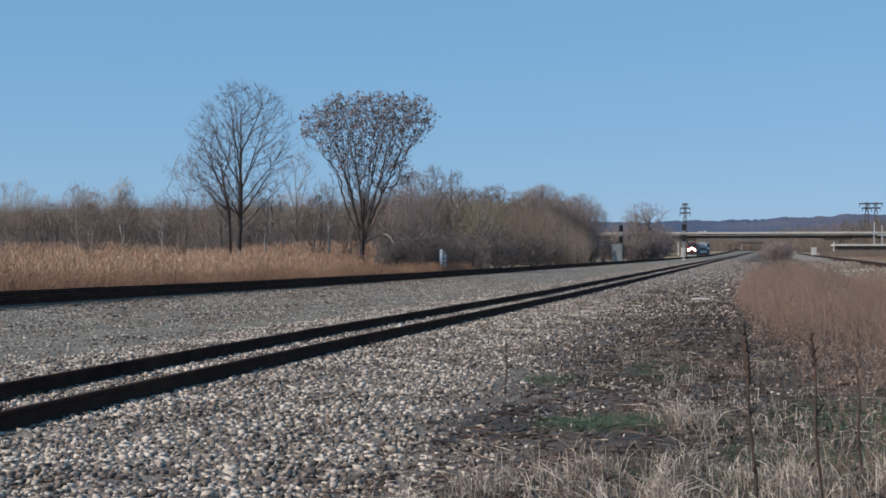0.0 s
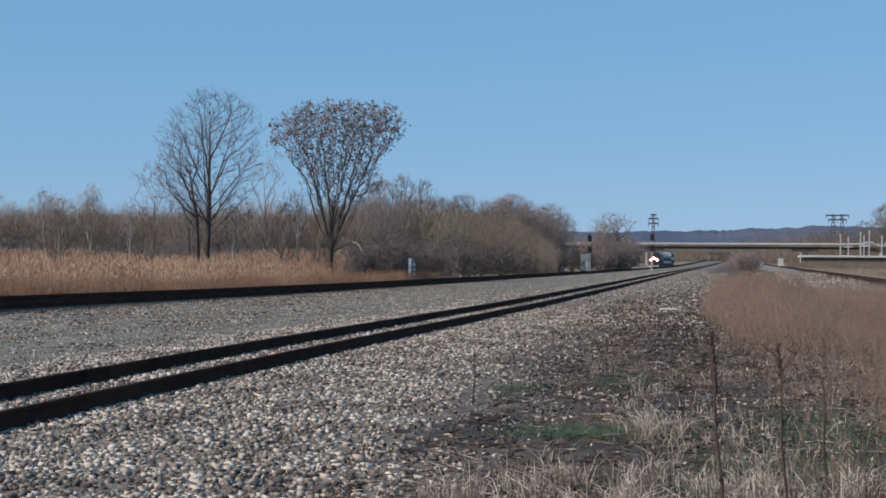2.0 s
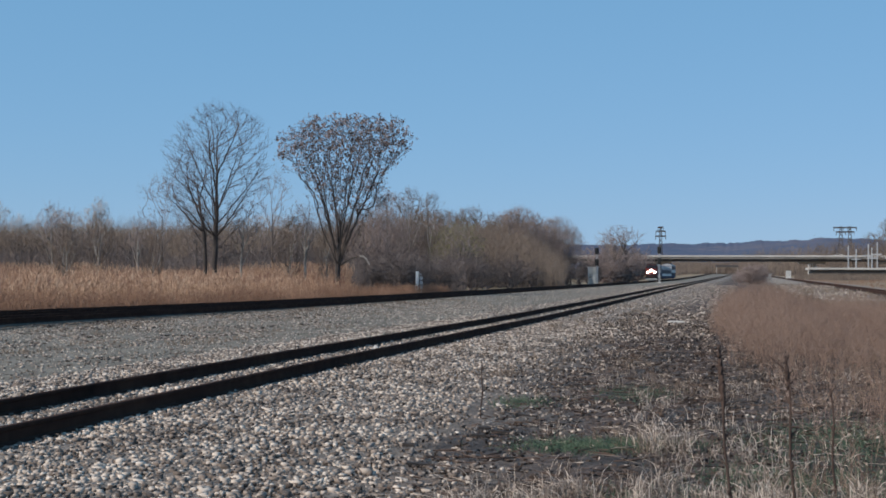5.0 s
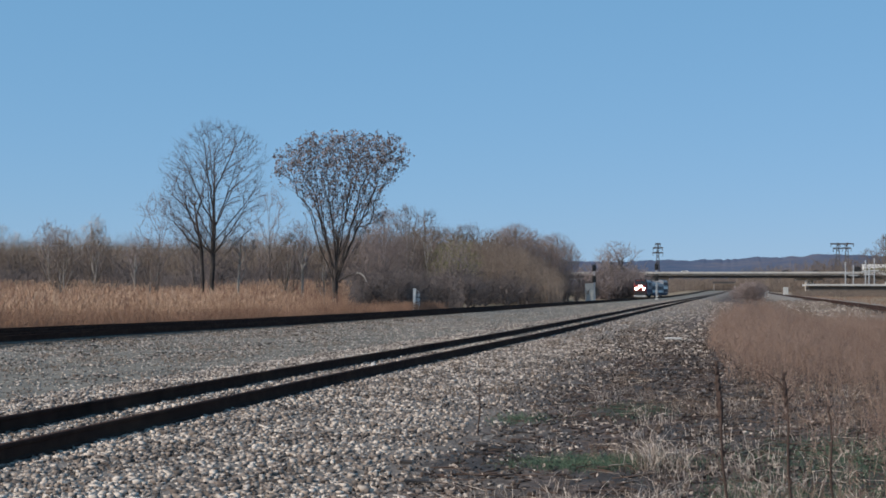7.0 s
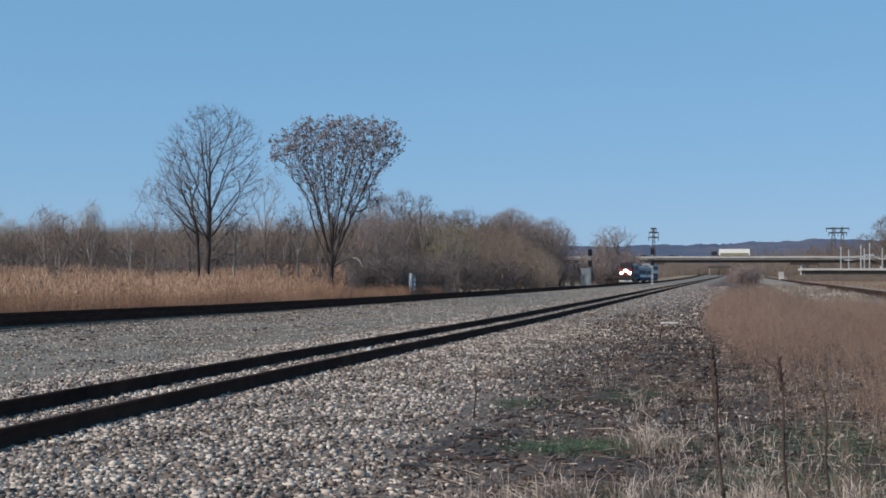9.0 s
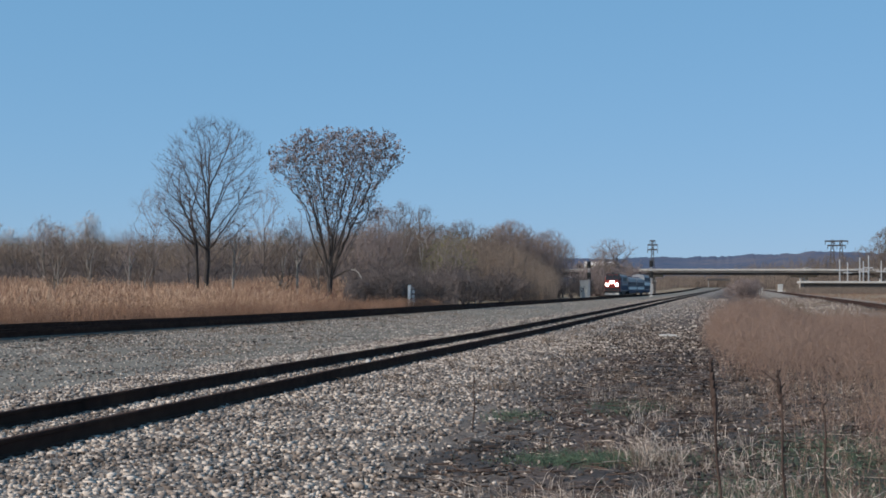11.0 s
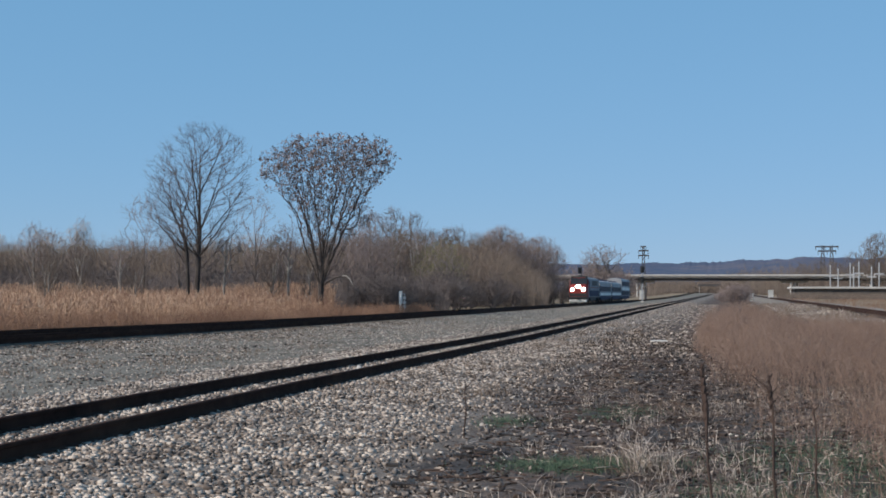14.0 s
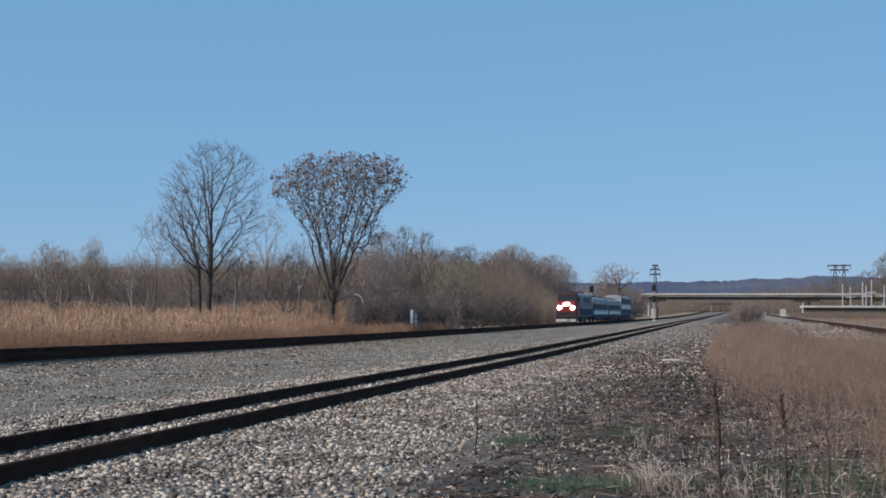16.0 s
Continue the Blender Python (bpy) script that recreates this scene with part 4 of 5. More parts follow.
n = 9000
y = 60 + 150 * rng.random(n) ** 1.2
x = rng.uniform(3.0, 9.9, n)
patch = np.array([noise.noise((a * 0.4, b * 0.12, 5.0)) for a, b in zip(x, y)])
keep = patch > 0.0
sticks("side_weeds", x[keep], y[keep], rng.uniform(0.06, 0.3, keep.sum()), np.full(keep.sum(), 0.022), 0.5, M_WEED, "brown dead weeds beside the side track", "weeds", 3)
n = 7000
y = 110 + 220 * rng.random(n)
x = 12.8 + rng.random(n) ** 1.3 * 0.2 * y
patch = np.array([noise.noise((a * 0.12, b * 0.05, 6.0)) for a, b in zip(x, y)])
keep = (patch > -0.1) & ~((x < 15.6) & (rng.random(n) < 0.7))
sticks("side_weeds", x[keep], y[keep], rng.uniform(0.1, 0.5, keep.sum()), np.full(keep.sum(), 0.03), 0.4, M_BRAMBLE, "brown weeds on the flat beyond the side track", "weeds", 3)

# ---- railway fixtures ----


def signal(x, y, label, ladder=True):
    s = thing("signal_mast", pose(*on_land(x, y, 0)), label, "railway signal", "colour-light signals")
    part("foundation", B(-0.3, 0.3, -0.3, 0.3, -0.3, 0.22, bevel=0.03), M_CONCRETE, s)
    part("mast", C((0, 0, 0.2), (0, 0, 6.3), 0.085, 0.075, 12), M_GALV, s)
    for z in (6.2, 4.15):
        hd = part("signal_head", B(-0.36, 0.36, -0.10, 0.12, z - 0.62, z + 0.62, bevel=0.06), M_BLACK, s, "black oval signal head")
        for k in (-0.36, 0, 0.36):
            part("hood", C((0, -0.28, z + k), (0, -0.09, z + k), 0.12, 0.14, 12), M_BLACK, hd)
    for xx in (-0.18, 0.18):
        part("ladder_stile", C((xx, 0.3, 0.2), (xx, 0.2, 6.0), 0.02), M_GALV, s)
    for i in range(18):
        part("ladder_rung", C((-0.18, 0.29, 0.5 + i * 0.3), (0.18, 0.29, 0.5 + i * 0.3), 0.012, seg=6), M_GALV, s)
    part("junction_box", B(-0.16, 0.16, -0.22, 0.02, 1.0, 1.6, bevel=0.02), M_GALV, s)
    return s


signal(-15.45, 263, "two-head signal mast between the tracks")
signal(-26.45, 256, "two-head signal mast beside grey equipment cabinet")


def cabinet(name, x, y, w, d, h, label, paint=M_CABINET):
    s = thing(name, pose(*on_land(x, y, 0)), label, "equipment cabinet")
    part("plinth", B(-w / 2, w / 2, -d / 2, d / 2, -0.3, 0.15), M_CONCRETE, s)
    part("body", B(-w / 2 + 0.03, w / 2 - 0.03, -d / 2 + 0.03, d / 2 - 0.03, 0.15, h - 0.14, bevel=0.02), paint, s)
    part("roof", B(-w / 2 - 0.06, w / 2 + 0.06, -d / 2 - 0.06, d / 2 + 0.06, h - 0.14, h, bevel=0.04), M_CABINET, s)
    dr = part("door", B(-w * 0.28, w * 0.28, -d / 2 - 0.01, -d / 2 + 0.05, 0.25, h - 0.3, bevel=0.01), paint, s)
    part("handle", B(w * 0.2, w * 0.23, -d / 2 - 0.05, -d / 2, h * 0.45, h * 0.55), M_BLACK, dr)
    return s


cabinet("signal_cabinet", -27.35, 257.6, 1.8, 1.6, 3.3, "grey metal signal cabinet beside main line")
cabinet("relay_case", -26.3, 251, 0.5, 0.5, 2.0, "dark grey relay case by the signal")
cabinet("relay_case", -26.2, 466, 0.8, 0.8, 4.3, "tall dark relay case by the main line", M_STEEL)
cabinet("relay_case", -27.6, 467, 1.5, 1.0, 3.2, "pale relay case by the main line")
mp = thing("marker_post", pose(*on_land(-26.6, 112.5, 0), 0, 0, -20), "white lineside post with small meter boxes", "lineside post")
part("post", B(-0.12, 0.12, -0.08, 0.08, -0.2, 2.0, bevel=0.02), M_WHITE, mp)
part("bracket", B(0.11, 0.42, -0.03, 0.03, 1.75, 1.80), M_GALV, mp)
for z in (1.45, 1.05, 0.7):
    part("meter_box", B(0.27, 0.5, -0.08, 0.08, z - 0.13, z + 0.13, bevel=0.02), M_GALV, mp)
part("conduit", C((0.38, 0, -0.1), (0.38, 0, 1.78), 0.025), M_GALV, mp)

# ---- road bridge ----
BY = 640.0
br = thing("road_bridge", pose(0, BY, 0), "long concrete highway overpass on dark steel girders", "bridge", kind="structure")
part("deck", B(-560, 380, -7, 7, 9.2, 9.75), M_CONCRETE, br)
part("roadway", B(-560, 380, -6.5, 6.5, 9.75, 9.8), M_ASPHALT, br)
for yy in (-7.0, 6.7):
    part("parapet", B(-560, 380, yy, yy + 0.3, 9.0, 10.6, bevel=0.05), M_CONCRETE, br)
for yy in (-4.9, -1.7, 1.7, 4.9):
    part("girder", B(-560, 380, yy - 0.25, yy + 0.25, 7.9, 9.2), M_STEEL, br, "dark weathered steel girder")
for x in list(range(-548, -40, 34)) + [-38, 30, 64, 98, 132, 170, 210, 250, 290, 330]:
    pier = part("pier", B(x - 6, x + 6, -0.7, 0.7, 6.9, 7.9, bevel=0.1), M_CONCRETE, br)
    pier.location.x = 0
    for k in (-4.5, 0, 4.5):
        part("column", C((x + k * 0.35, k, -0.5), (x + k * 0.35, k, 6.95), 0.5, seg=14), M_CONCRETE, pier)
b2 = thing("road_bridge", pose(-28, 1350, 0), "small dark overpass far down the line", "bridge", kind="structure")
part("deck", B(2, 23.5, -5, 5, 9.6, 11.4, bevel=0.1), M_STEEL, b2)
for x in (3, 22.5):
    part("pier", B(x - 0.18, x + 0.18, -4, 4, -0.5, 9.7, bevel=0.05), M_CONCRETE, b2)


def lattice_pole(x, y, h, arms, label, half=2.2):
    s = thing("power_pylon", pose(*on_land(x, y, 0)), label, "power pylon", "power line")
    for sx in (-1, 1):
        for sy in (-1, 1):
            part("leg", C((sx * half, sy * half, -0.3), (sx * 0.5, sy * 0.5, h), 0.22, 0.15, 6), M_STEEL, s)
    bm = bmesh.new()
    for i in range(9):
        a, b = i / 9, (i + 1) / 9
        wa, wb = half + (0.5 - half) * a, half + (0.5 - half) * b
        for sy in (-1, 1):
            cyl(bm, (-wa, sy * wa, h * a), (wb, sy * wb, h * b), 0.12, seg=5)
            cyl(bm, (wa, sy * wa, h * a), (-wb, sy * wb, h * b), 0.12, seg=5)
    part("bracing", bm, M_STEEL, s)
    for z, w in arms:
        arm = part("crossarm", box(bmesh.new(), -w, w, -0.35, 0.35, h * z - 0.45, h * z + 0.45), M_STEEL, s)
        for k in (-1, 1):
            part("insulator", C((k * w * 0.93, 0, h * z - 2.2), (k * w * 0.93, 0, h * z - 0.4), 0.2, seg=6), M_STEEL, arm)
    return s


lattice_pole(-52.0, 900, 31.0, ((0.985, 1.8), (0.90, 3.2), (0.80, 3.4)), "dark steel power pylon beyond the bridge", 1.5)
lattice_pole(59.7, 900, 30.5, ((0.97, 4.6), (0.88, 3.0)), "twin-armed steel power pylon beyond the bridge", 2.4)
lattice_pole(70.9, 980, 33, ((0.97, 4.6), (0.88, 3.0)), "twin-armed steel power pylon farther along the line", 2.4)

# ---- right-hand distance ----
wh = thing("warehouse", pose(38.5, 415, 0.5), "long low brown warehouse with pale flat roof", "building")
part("wall", B(-19, 26, 0, 22, -0.3, 2.8), M_WALL, wh)
part("roof", B(-20, 27, -0.8, 23, 2.85, 3.45, bevel=0.08), M_ROOF, wh, "pale flat roof edge")
for x, y, h in ((33.5, 498, 11), (36.5, 503, 10), (39.5, 490, 11.5), (41.5, 500, 10.5), (44, 508, 12.5), (47, 495, 10.5), (50, 500, 12)):
    s = thing("utility_pole", pose(x + 2.0, y, 0), "pale steel substation pole with crossarm", "utility pole", "substation poles")
    part("pole", C((0, 0, -0.4), (0, 0, h), 0.3, 0.2, 10), M_GALV, s)
    part("crossarm", B(-1.6, 1.6, -0.2, 0.2, h * 0.72, h * 0.72 + 0.4, bevel=0.05), M_GALV, s)
    part("insulator", C((0, 0, h), (0, 0, h + 1.0), 0.25, 0.12, 8), M_GALV, s)
cabinet("white_box", 5.0, 280, 0.7, 0.6, 1.5, "small pale trackside cabinet")
cabinet("white_box", 11.9, 385, 1.4, 1.4, 2.2, "pale trackside hut by the overpass")
for i in range(12):
    y = 185 + 70 * rng.random()
    plant("pale", PALE_SHRUB, "pale_shrub", rng.uniform(-0.9, 2.4) * y / 200, y, rng.uniform(0.6, 0.95), "soft olive-brown leafless shrub by the track", "pale shrubs", "shrub")
n = 4500
y = 330 + 75 * rng.random(n)
x = rng.uniform(0.035, 0.11, n) * y
sticks("scrub", x, y, rng.uniform(0.4, 1.5, n), np.full(n, 0.04), 0.25, M_WOOD_FAR, "low brown scrub before the warehouse", "scrub", 3)
for x, y, h in ((52, 520, 19), (56, 540, 22), (60, 530, 17), (49, 560, 14), (66, 560, 20), (44, 700, 16), (38, 720, 15), (52, 700, 18), (60, 690, 20), (70, 700, 22)):
    plant(3, KINDS[3][1], "leafless_tree", x, y, h / KINDS[3][0], WOOD_LABELS[3], "trees of the wood")
n = 15000
y = 665 + 560 * rng.random(n)
x = rng.uniform(-0.10, 0.16, n) * y
keep = (x > -2) | (x < -36)
x, y = x[keep], y[keep]
y = np.where(rng.random(len(y)) < 0.25, 1420 + 300 * rng.random(len(y)), y)
x = np.where(y > 1400, rng.uniform(-110, 90, len(x)), x)
sticks("undergrowth", x, y, rng.uniform(2.5, 9.5, len(x)) * np.interp(x / y, [-0.1, -0.03, 0, 0.05, 0.12], [0.9, 0.9, 1.4, 1.8, 2.3]), np.full(len(x), 0.13), 0.12, M_WOOD_FAR, "brown scrub and woods beyond the overpass", "undergrowth", 3)
n = 3000
y = 1400 + 200 * rng.random(n)
sticks("undergrowth", rng.uniform(-75, 5, n), y, rng.uniform(7, 15, n), np.full(n, 0.2), 0.12, M_WOOD_FAR, "grey-brown woods closing the far end of the line", "undergrowth", 3)
# far ridge, its distance haze painted into the material
xs = np.concatenate([np.linspace(-3800, -720, 60), np.linspace(-700, 900, 560), np.linspace(930, 3800, 60)])
ridge = np.array([98 + 6 * noise.noise((a * 0.0012, 5.0, 0)) + 7 * noise.noise((a * 0.006, 2.0, 0)) for a in xs])
tops = np.array([3.5 * noise.noise((a * 0.03, 7.0, 0)) + 7.0 * max(0, noise.noise((a * 0.011, 1.0, 0))) + 3.5 * noise.noise((a * 0.09, 3.0, 0)) for a in xs])
ridge += np.interp(xs, [-1500, -300, -50, 100, 260, 700, 1500], [0, 0, 2, 8, 10, 14, 10])
rows = []
for k, (yy, fr) in enumerate(((3300, 0.0), (3650, 0.45), (4000, 0.8), (4300, 1.0), (4700, 0.9))):
    rows.append(np.stack([xs, np.full_like(xs, yy) + 40 * np.sin(xs * 0.004 + k), ridge * fr + (-2 if fr == 0 else tops * (fr == 1))], 1))
v = np.concatenate(rows)
i = np.arange(4 * len(xs)).reshape(4, len(xs))[:, :-1].ravel()
tagged(new("backdrop_hill", mesh_np("backdrop_hill", v, np.stack([i, i + 1, i + len(xs) + 1, i + len(xs)], 1), M_HAZED_HILL, True)), "low wooded ridge on the horizon", "hill", kind="structure")

# ---- train ----


def body_profile(w, z0, z1, rise, round_=0.5):
    """Half-barrel section of a rail car: straight sides, curved roof."""
    p = [(-w / 2, z0), (w / 2, z0), (w / 2, z1 - rise)]
    for a in np.linspace(0, math.pi, 9)[1:-1]:
        p.append((w / 2 * math.cos(a), z1 - rise + rise * math.sin(a) ** 0.8))
    p.append((-w / 2, z1 - rise))
    return p


def bogie(parent, y, axles, gauge=0.717, r=0.48):
    bg = part("bogie", B(-1.15, 1.15, y - axles * 0.95, y + axles * 0.95, 0.42, 0.85, bevel=0.06), M_BLACK, parent)
    for k in range(axles):
        yy = y + (k - (axles - 1) / 2) * 1.8
        part("axle", C((-gauge, yy, r), (gauge, yy, r), 0.08), M_BLACK, bg)
        for sx in (-1, 1):
            part("wheel", C((sx * gauge - 0.06, yy, r), (sx * gauge + 0.06, yy, r), r, r, 20), M_BLACK, bg)
    return bg


def locomotive():
    """Nose at y = 0, the train trails towards +y."""
    s = thing("locomotive", pose(0, 0, 0), "dark red-nosed silver diesel passenger locomotive with lit headlights", "locomotive")
    part("hood", extrude(body_profile(3.0, 1.05, 4.35, 0.55), 2.3, 20.6), M_HOOD, s)
    # sloping cab nose
    bm = bmesh.new()
    sec = [(0.0, 1.0, 2.35, 1.35), (0.55, 0.95, 2.7, 1.46), (1.15, 0.9, 3.0, 1.5), (1.95, 0.9, 4.15, 1.48), (2.6, 0.9, 4.38, 1.5)]
    rings = []
    for y, z0, z1, hw in sec:
        c = min(0.6, (z1 - z0) * 0.25)
        rings.append([bm.verts.new(q) for q in ((-hw, y, z0), (hw, y, z0), (hw, y, z1 - c), (hw - c * 0.8, y, z1), (-hw + c * 0.8, y, z1), (-hw, y, z1 - c))])
    for a, b in zip(rings, rings[1:]):
        for i in range(6):
            bm.faces.new((a[i], a[(i + 1) % 6], b[(i + 1) % 6], b[i]))
    bm.faces.new(rings[0])
    bm.faces.new(rings[-1])
    part("nose", bm, M_RED, s, "dark red cab nose")
    part("nose_band", B(-1.36, 1.36, -0.03, 0.1, 1.15, 1.62, bevel=0.02), M_BLACK, s)
    for sx in (-1, 1):
        w = part("windscreen", B(-0.66, 0.66, -0.03, 0.03, -0.58, 0.6, bevel=0.02), M_GLASS, s)
        w.matrix_local = pose(sx * 0.68, 1.52, 3.6, -35)
        part("side_window", B(sx * 1.5 - 0.02, sx * 1.5 + 0.02, 2.3, 3.2, 3.0, 3.7), M_GLASS, s)
        part("cab_door", B(sx * 1.5 - 0.025, sx * 1.5 + 0.025, 3.5, 4.2, 1.3, 3.5), M_TRAIN_BLUE, s)
        part("side_stripe", B(sx * 1.51 - 0.02, sx * 1.51 + 0.02, 4.4, 20.4, 1.15, 2.1), M_TRAIN_BLUE, s, "dark blue side stripe")
        part("grille", B(sx * 1.5 - 0.03, sx * 1.5 + 0.03, 8, 17, 2.9, 3.7), M_BLACK, s)
        part("red_stripe", B(sx * 1.51 - 0.022, sx * 1.51 + 0.022, 2.7, 20.4, 2.55, 2.66), M_RED, s)
        lo = part("ditch_light", C((sx * 0.9, -0.12, 2.2), (sx * 0.9, 0.3, 2.2), 0.31, 0.31, 16), M_LAMP, s, "glowing round ditch light")
    part("brow", B(-1.32, 1.32, 2.0, 2.75, 4.05, 4.42, bevel=0.12), M_BLACK, s, "dark cab roof")
    part("headlight", B(-0.42, 0.42, 0.12, 0.75, 2.42, 2.92, bevel=0.15), M_LAMP, s, "glowing twin headlight")
    part("pilot", B(-1.4, 1.4, -0.15, 0.5, 0.2, 0.62, bevel=0.1), M_CABINET, s, "pale grey snow-plough pilot")
    part("buffer_beam", B(-1.42, 1.42, -0.1, 0.5, 0.62, 1.1, bevel=0.05), M_BLACK, s)
    part("coupler", B(-0.15, 0.15, -0.5, 0.0, 0.75, 1.0, bevel=0.03), M_BLACK, s)
    part("underframe", B(-1.35, 1.35, 0.6, 20.4, 0.85, 1.1), M_BLACK, s)
    part("fuel_tank", B(-1.3, 1.3, 7.5, 13, 0.3, 0.9, bevel=0.15), M_BLACK, s)
    for y in (6, 11, 15, 18):
        part("roof_fan", C((0, y, 4.2), (0, y, 4.45), 0.6, 0.55, 16), M_BLACK, s)
    part("horn", B(-0.3, 0.3, 3.2, 3.6, 4.35, 4.6, bevel=0.04), M_BLACK, s)
    bogie(s, 4.2, 2)
    bogie(s, 17.0, 2)
    return s


def coach(height, label, decks=1):
    L = 25.6
    s = thing("passenger_coach", pose(0, 0, 0), label, "railway coach", "coaches of the train")
    part("shell", extrude(body_profile(3.05, 0.95, height, 0.55), 0.3, L - 0.3), M_TRAIN_GREY, s)
    for sx in (-1, 1):
        xx = sx * 1.535
        for dk in range(decks):
            z = (height * 0.5 + 0.45) if decks == 1 else (1.75, 3.75)[dk]
            part("window_band", B(xx - 0.02, xx + 0.02, 1.6, L - 1.6, z - 0.42, z + 0.42), M_TRAIN_BLUE, s, "dark blue window band")
            for i in range(11):
                y = 2.3 + i * 2.0
                part("window", B(xx + sx * 0.012 - 0.015, xx + sx * 0.012 + 0.015, y, y + 1.35, z - 0.3, z + 0.3), M_GLASS, s)
        part("fascia", B(xx - 0.015, xx + 0.015, 0.5, L - 0.5, 1.3 if decks == 1 else 2.35, 1.75 if decks == 1 else 3.0), M_WHITE, s, "white side stripe")
        part("skirt", B(xx - 0.025, xx + 0.025, 2.0, L - 2.0, 0.55, 1.2), M_TRAIN_BLUE, s)
        part("door", B(xx - 0.03, xx + 0.03, 0.6, 1.4, 1.1, 3.1), M_TRAIN_BLUE, s)
    part("vestibule", B(-0.6, 0.6, -0.35, 0.35, 1.1, 3.3, bevel=0.05), M_BLACK, s)
    part("underframe", B(-1.25, 1.25, 4.5, L - 4.5, 0.4, 0.98), M_BLACK, s)
    for y in (6, 13, 20):
        part("roof_unit", B(-0.8, 0.8, y - 1.4, y + 1.4, height - 0.12, height + 0.14, bevel=0.06), M_TRAIN_BLUE, s)
    bogie(s, 3.2, 2)
    bogie(s, L - 3.2, 2)
    return s


loco = locomotive()
coach_1 = coach(4.0, "silver passenger coach with dark blue window band")
coach_2 = copy_thing(coach_1, pose(0, 0, 0))
coach_3 = coach(4.95, "taller silver passenger coach with two window bands", 2)

# ---- road vehicles on the bridge ----


def car(label, paint, group="cars on the bridge"):
    s = thing("car", pose(0, 0, 0), label, "car", group)
    prof = [(-2.2, 0.35), (2.2, 0.35), (2.25, 0.75), (1.6, 0.95), (0.7, 1.42), (-1.0, 1.45), (-1.9, 0.98), (-2.25, 0.85)]
    bm = extrude([(x, z) for x, z in prof], -0.85, 0.85)
    part("body", bm, paint, s)
    for sy in (-1, 1):
        part("side_window", B(-1.3, 0.8, sy * 0.86 - 0.01, sy * 0.86 + 0.01, 0.98, 1.35), M_GLASS, s)
        for sx in (-1.4, 1.4):
            part("wheel", C((sx, sy * 0.8 - 0.1, 0.33), (sx, sy * 0.8 + 0.1, 0.33), 0.33, seg=16), M_BLACK, s)
    return s


def lorry():
    s = thing("lorry", pose(0, 0, 0), "white articulated lorry with a long box trailer", "lorry")
    part("trailer", B(3.4, 17.0, -1.28, 1.28, 1.2, 4.1, bevel=0.05), M_WHITE, s)
    for sy in (-1, 1):
        part("side_panel", B(4.0, 16.4, sy * 1.29 - 0.012, sy * 1.29 + 0.012, 1.35, 2.3), M_BUD, s, "faded green lower side panel")
    part("tractor", B(0.0, 2.6, -1.2, 1.2, 0.6, 3.1, bevel=0.2), M_BLACK, s, "dark tractor unit")
    part("windscreen", B(-0.02, 0.03, -1.0, 1.0, 1.9, 2.8), M_GLASS, s)
    part("chassis", B(0.4, 16.8, -0.5, 0.5, 0.8, 1.2), M_BLACK, s)
    for x in (1.0, 4.4, 5.6, 14.2, 15.4):
        for sy in (-1, 1):
            part("wheel", C((x, sy * 1.05 - 0.14, 0.5), (x, sy * 1.05 + 0.14, 0.5), 0.5, seg=16), M_BLACK, s)
    return s


truck = lorry()
car_a = car("white car crossing the overpass", M_WHITE)
car_b = car("dark car crossing the overpass", M_BLACK)
car_c = copy_thing(car_b, pose(0, 0, 0))
car_d = copy_thing(car_a, pose(0, 0, 0))
car_e = copy_thing(car_a, pose(0, 0, 0))

# ---- loose stones and litter ----
ICO = None


def stones(name, x, y, size, mat, label, sink=0.25, form=(1, 1, 0.75)):
    """A scatter of angular stones, one object."""
    global ICO
    if ICO is None:
        v0 = np.array([(p, q, r) for p in (-1, 1) for q in (-1, 1) for r in (-1, 1)], float) * 0.8
        ICO = (v0, np.array([(0, 1, 3), (0, 3, 2), (4, 6, 7), (4, 7, 5), (0, 4, 5), (0, 5, 1), (2, 3, 7), (2, 7, 6), (0, 2, 6), (0, 6, 4), (1, 5, 7), (1, 7, 3)]))
    iv, fi = ICO
    n = len(x)
    jit = iv[None] * (rng.uniform(0.5, 1.2, (n, len(iv), 1)) + rng.normal(0, 0.16, (n, len(iv), 3)))
    ax = rng.uniform(0.6, 1.25, (n, 1, 3)) * np.array(form)
    v = jit * ax * size[:, None, None]
    a = rng.uniform(0, 6.283, n)
    c, s = np.cos(a)[:, None], np.sin(a)[:, None]
    v = np.stack([v[..., 0] * c - v[..., 1] * s, v[..., 0] * s + v[..., 1] * c, v[..., 2]], -1)
    v += np.stack([x, y, land(x, y) + size * (0.5 - sink)], 1)[:, None]
    f = fi[None] + len(iv) * np.arange(n)[:, None, None]
    return tagged(new(name, mesh_np(name, v.reshape(-1, 3), f.reshape(-1, 3), mat)), label, "stones", kind="stuff")


n = 84000
y = 7.0 + 43 * rng.random(n) ** 1.6
x = rng.uniform(-11.0, -1.6, n)
edge = np.interp(y, [7, 11, 14, 18.6, 34, 50], [-2.5, -2.8, -3.35, -3.9, -4.3, -4.7])
keep = (x < edge + rng.normal(0, 0.6, n)) & (x > -0.68 * y) & (np.abs(x - NEAR_L) > 0.09) & (np.abs(x - NEAR_R) > 0.09)
bare = np.exp(-((x + 2.7 + 0.12 * (14 - y)) / 0.5) ** 2 - ((y - 14.0) / 1.5) ** 2 + rng.normal(0, 0.25, n))
keep &= rng.random(n) > 1.15 * bare
x, y = x[keep], y[keep]
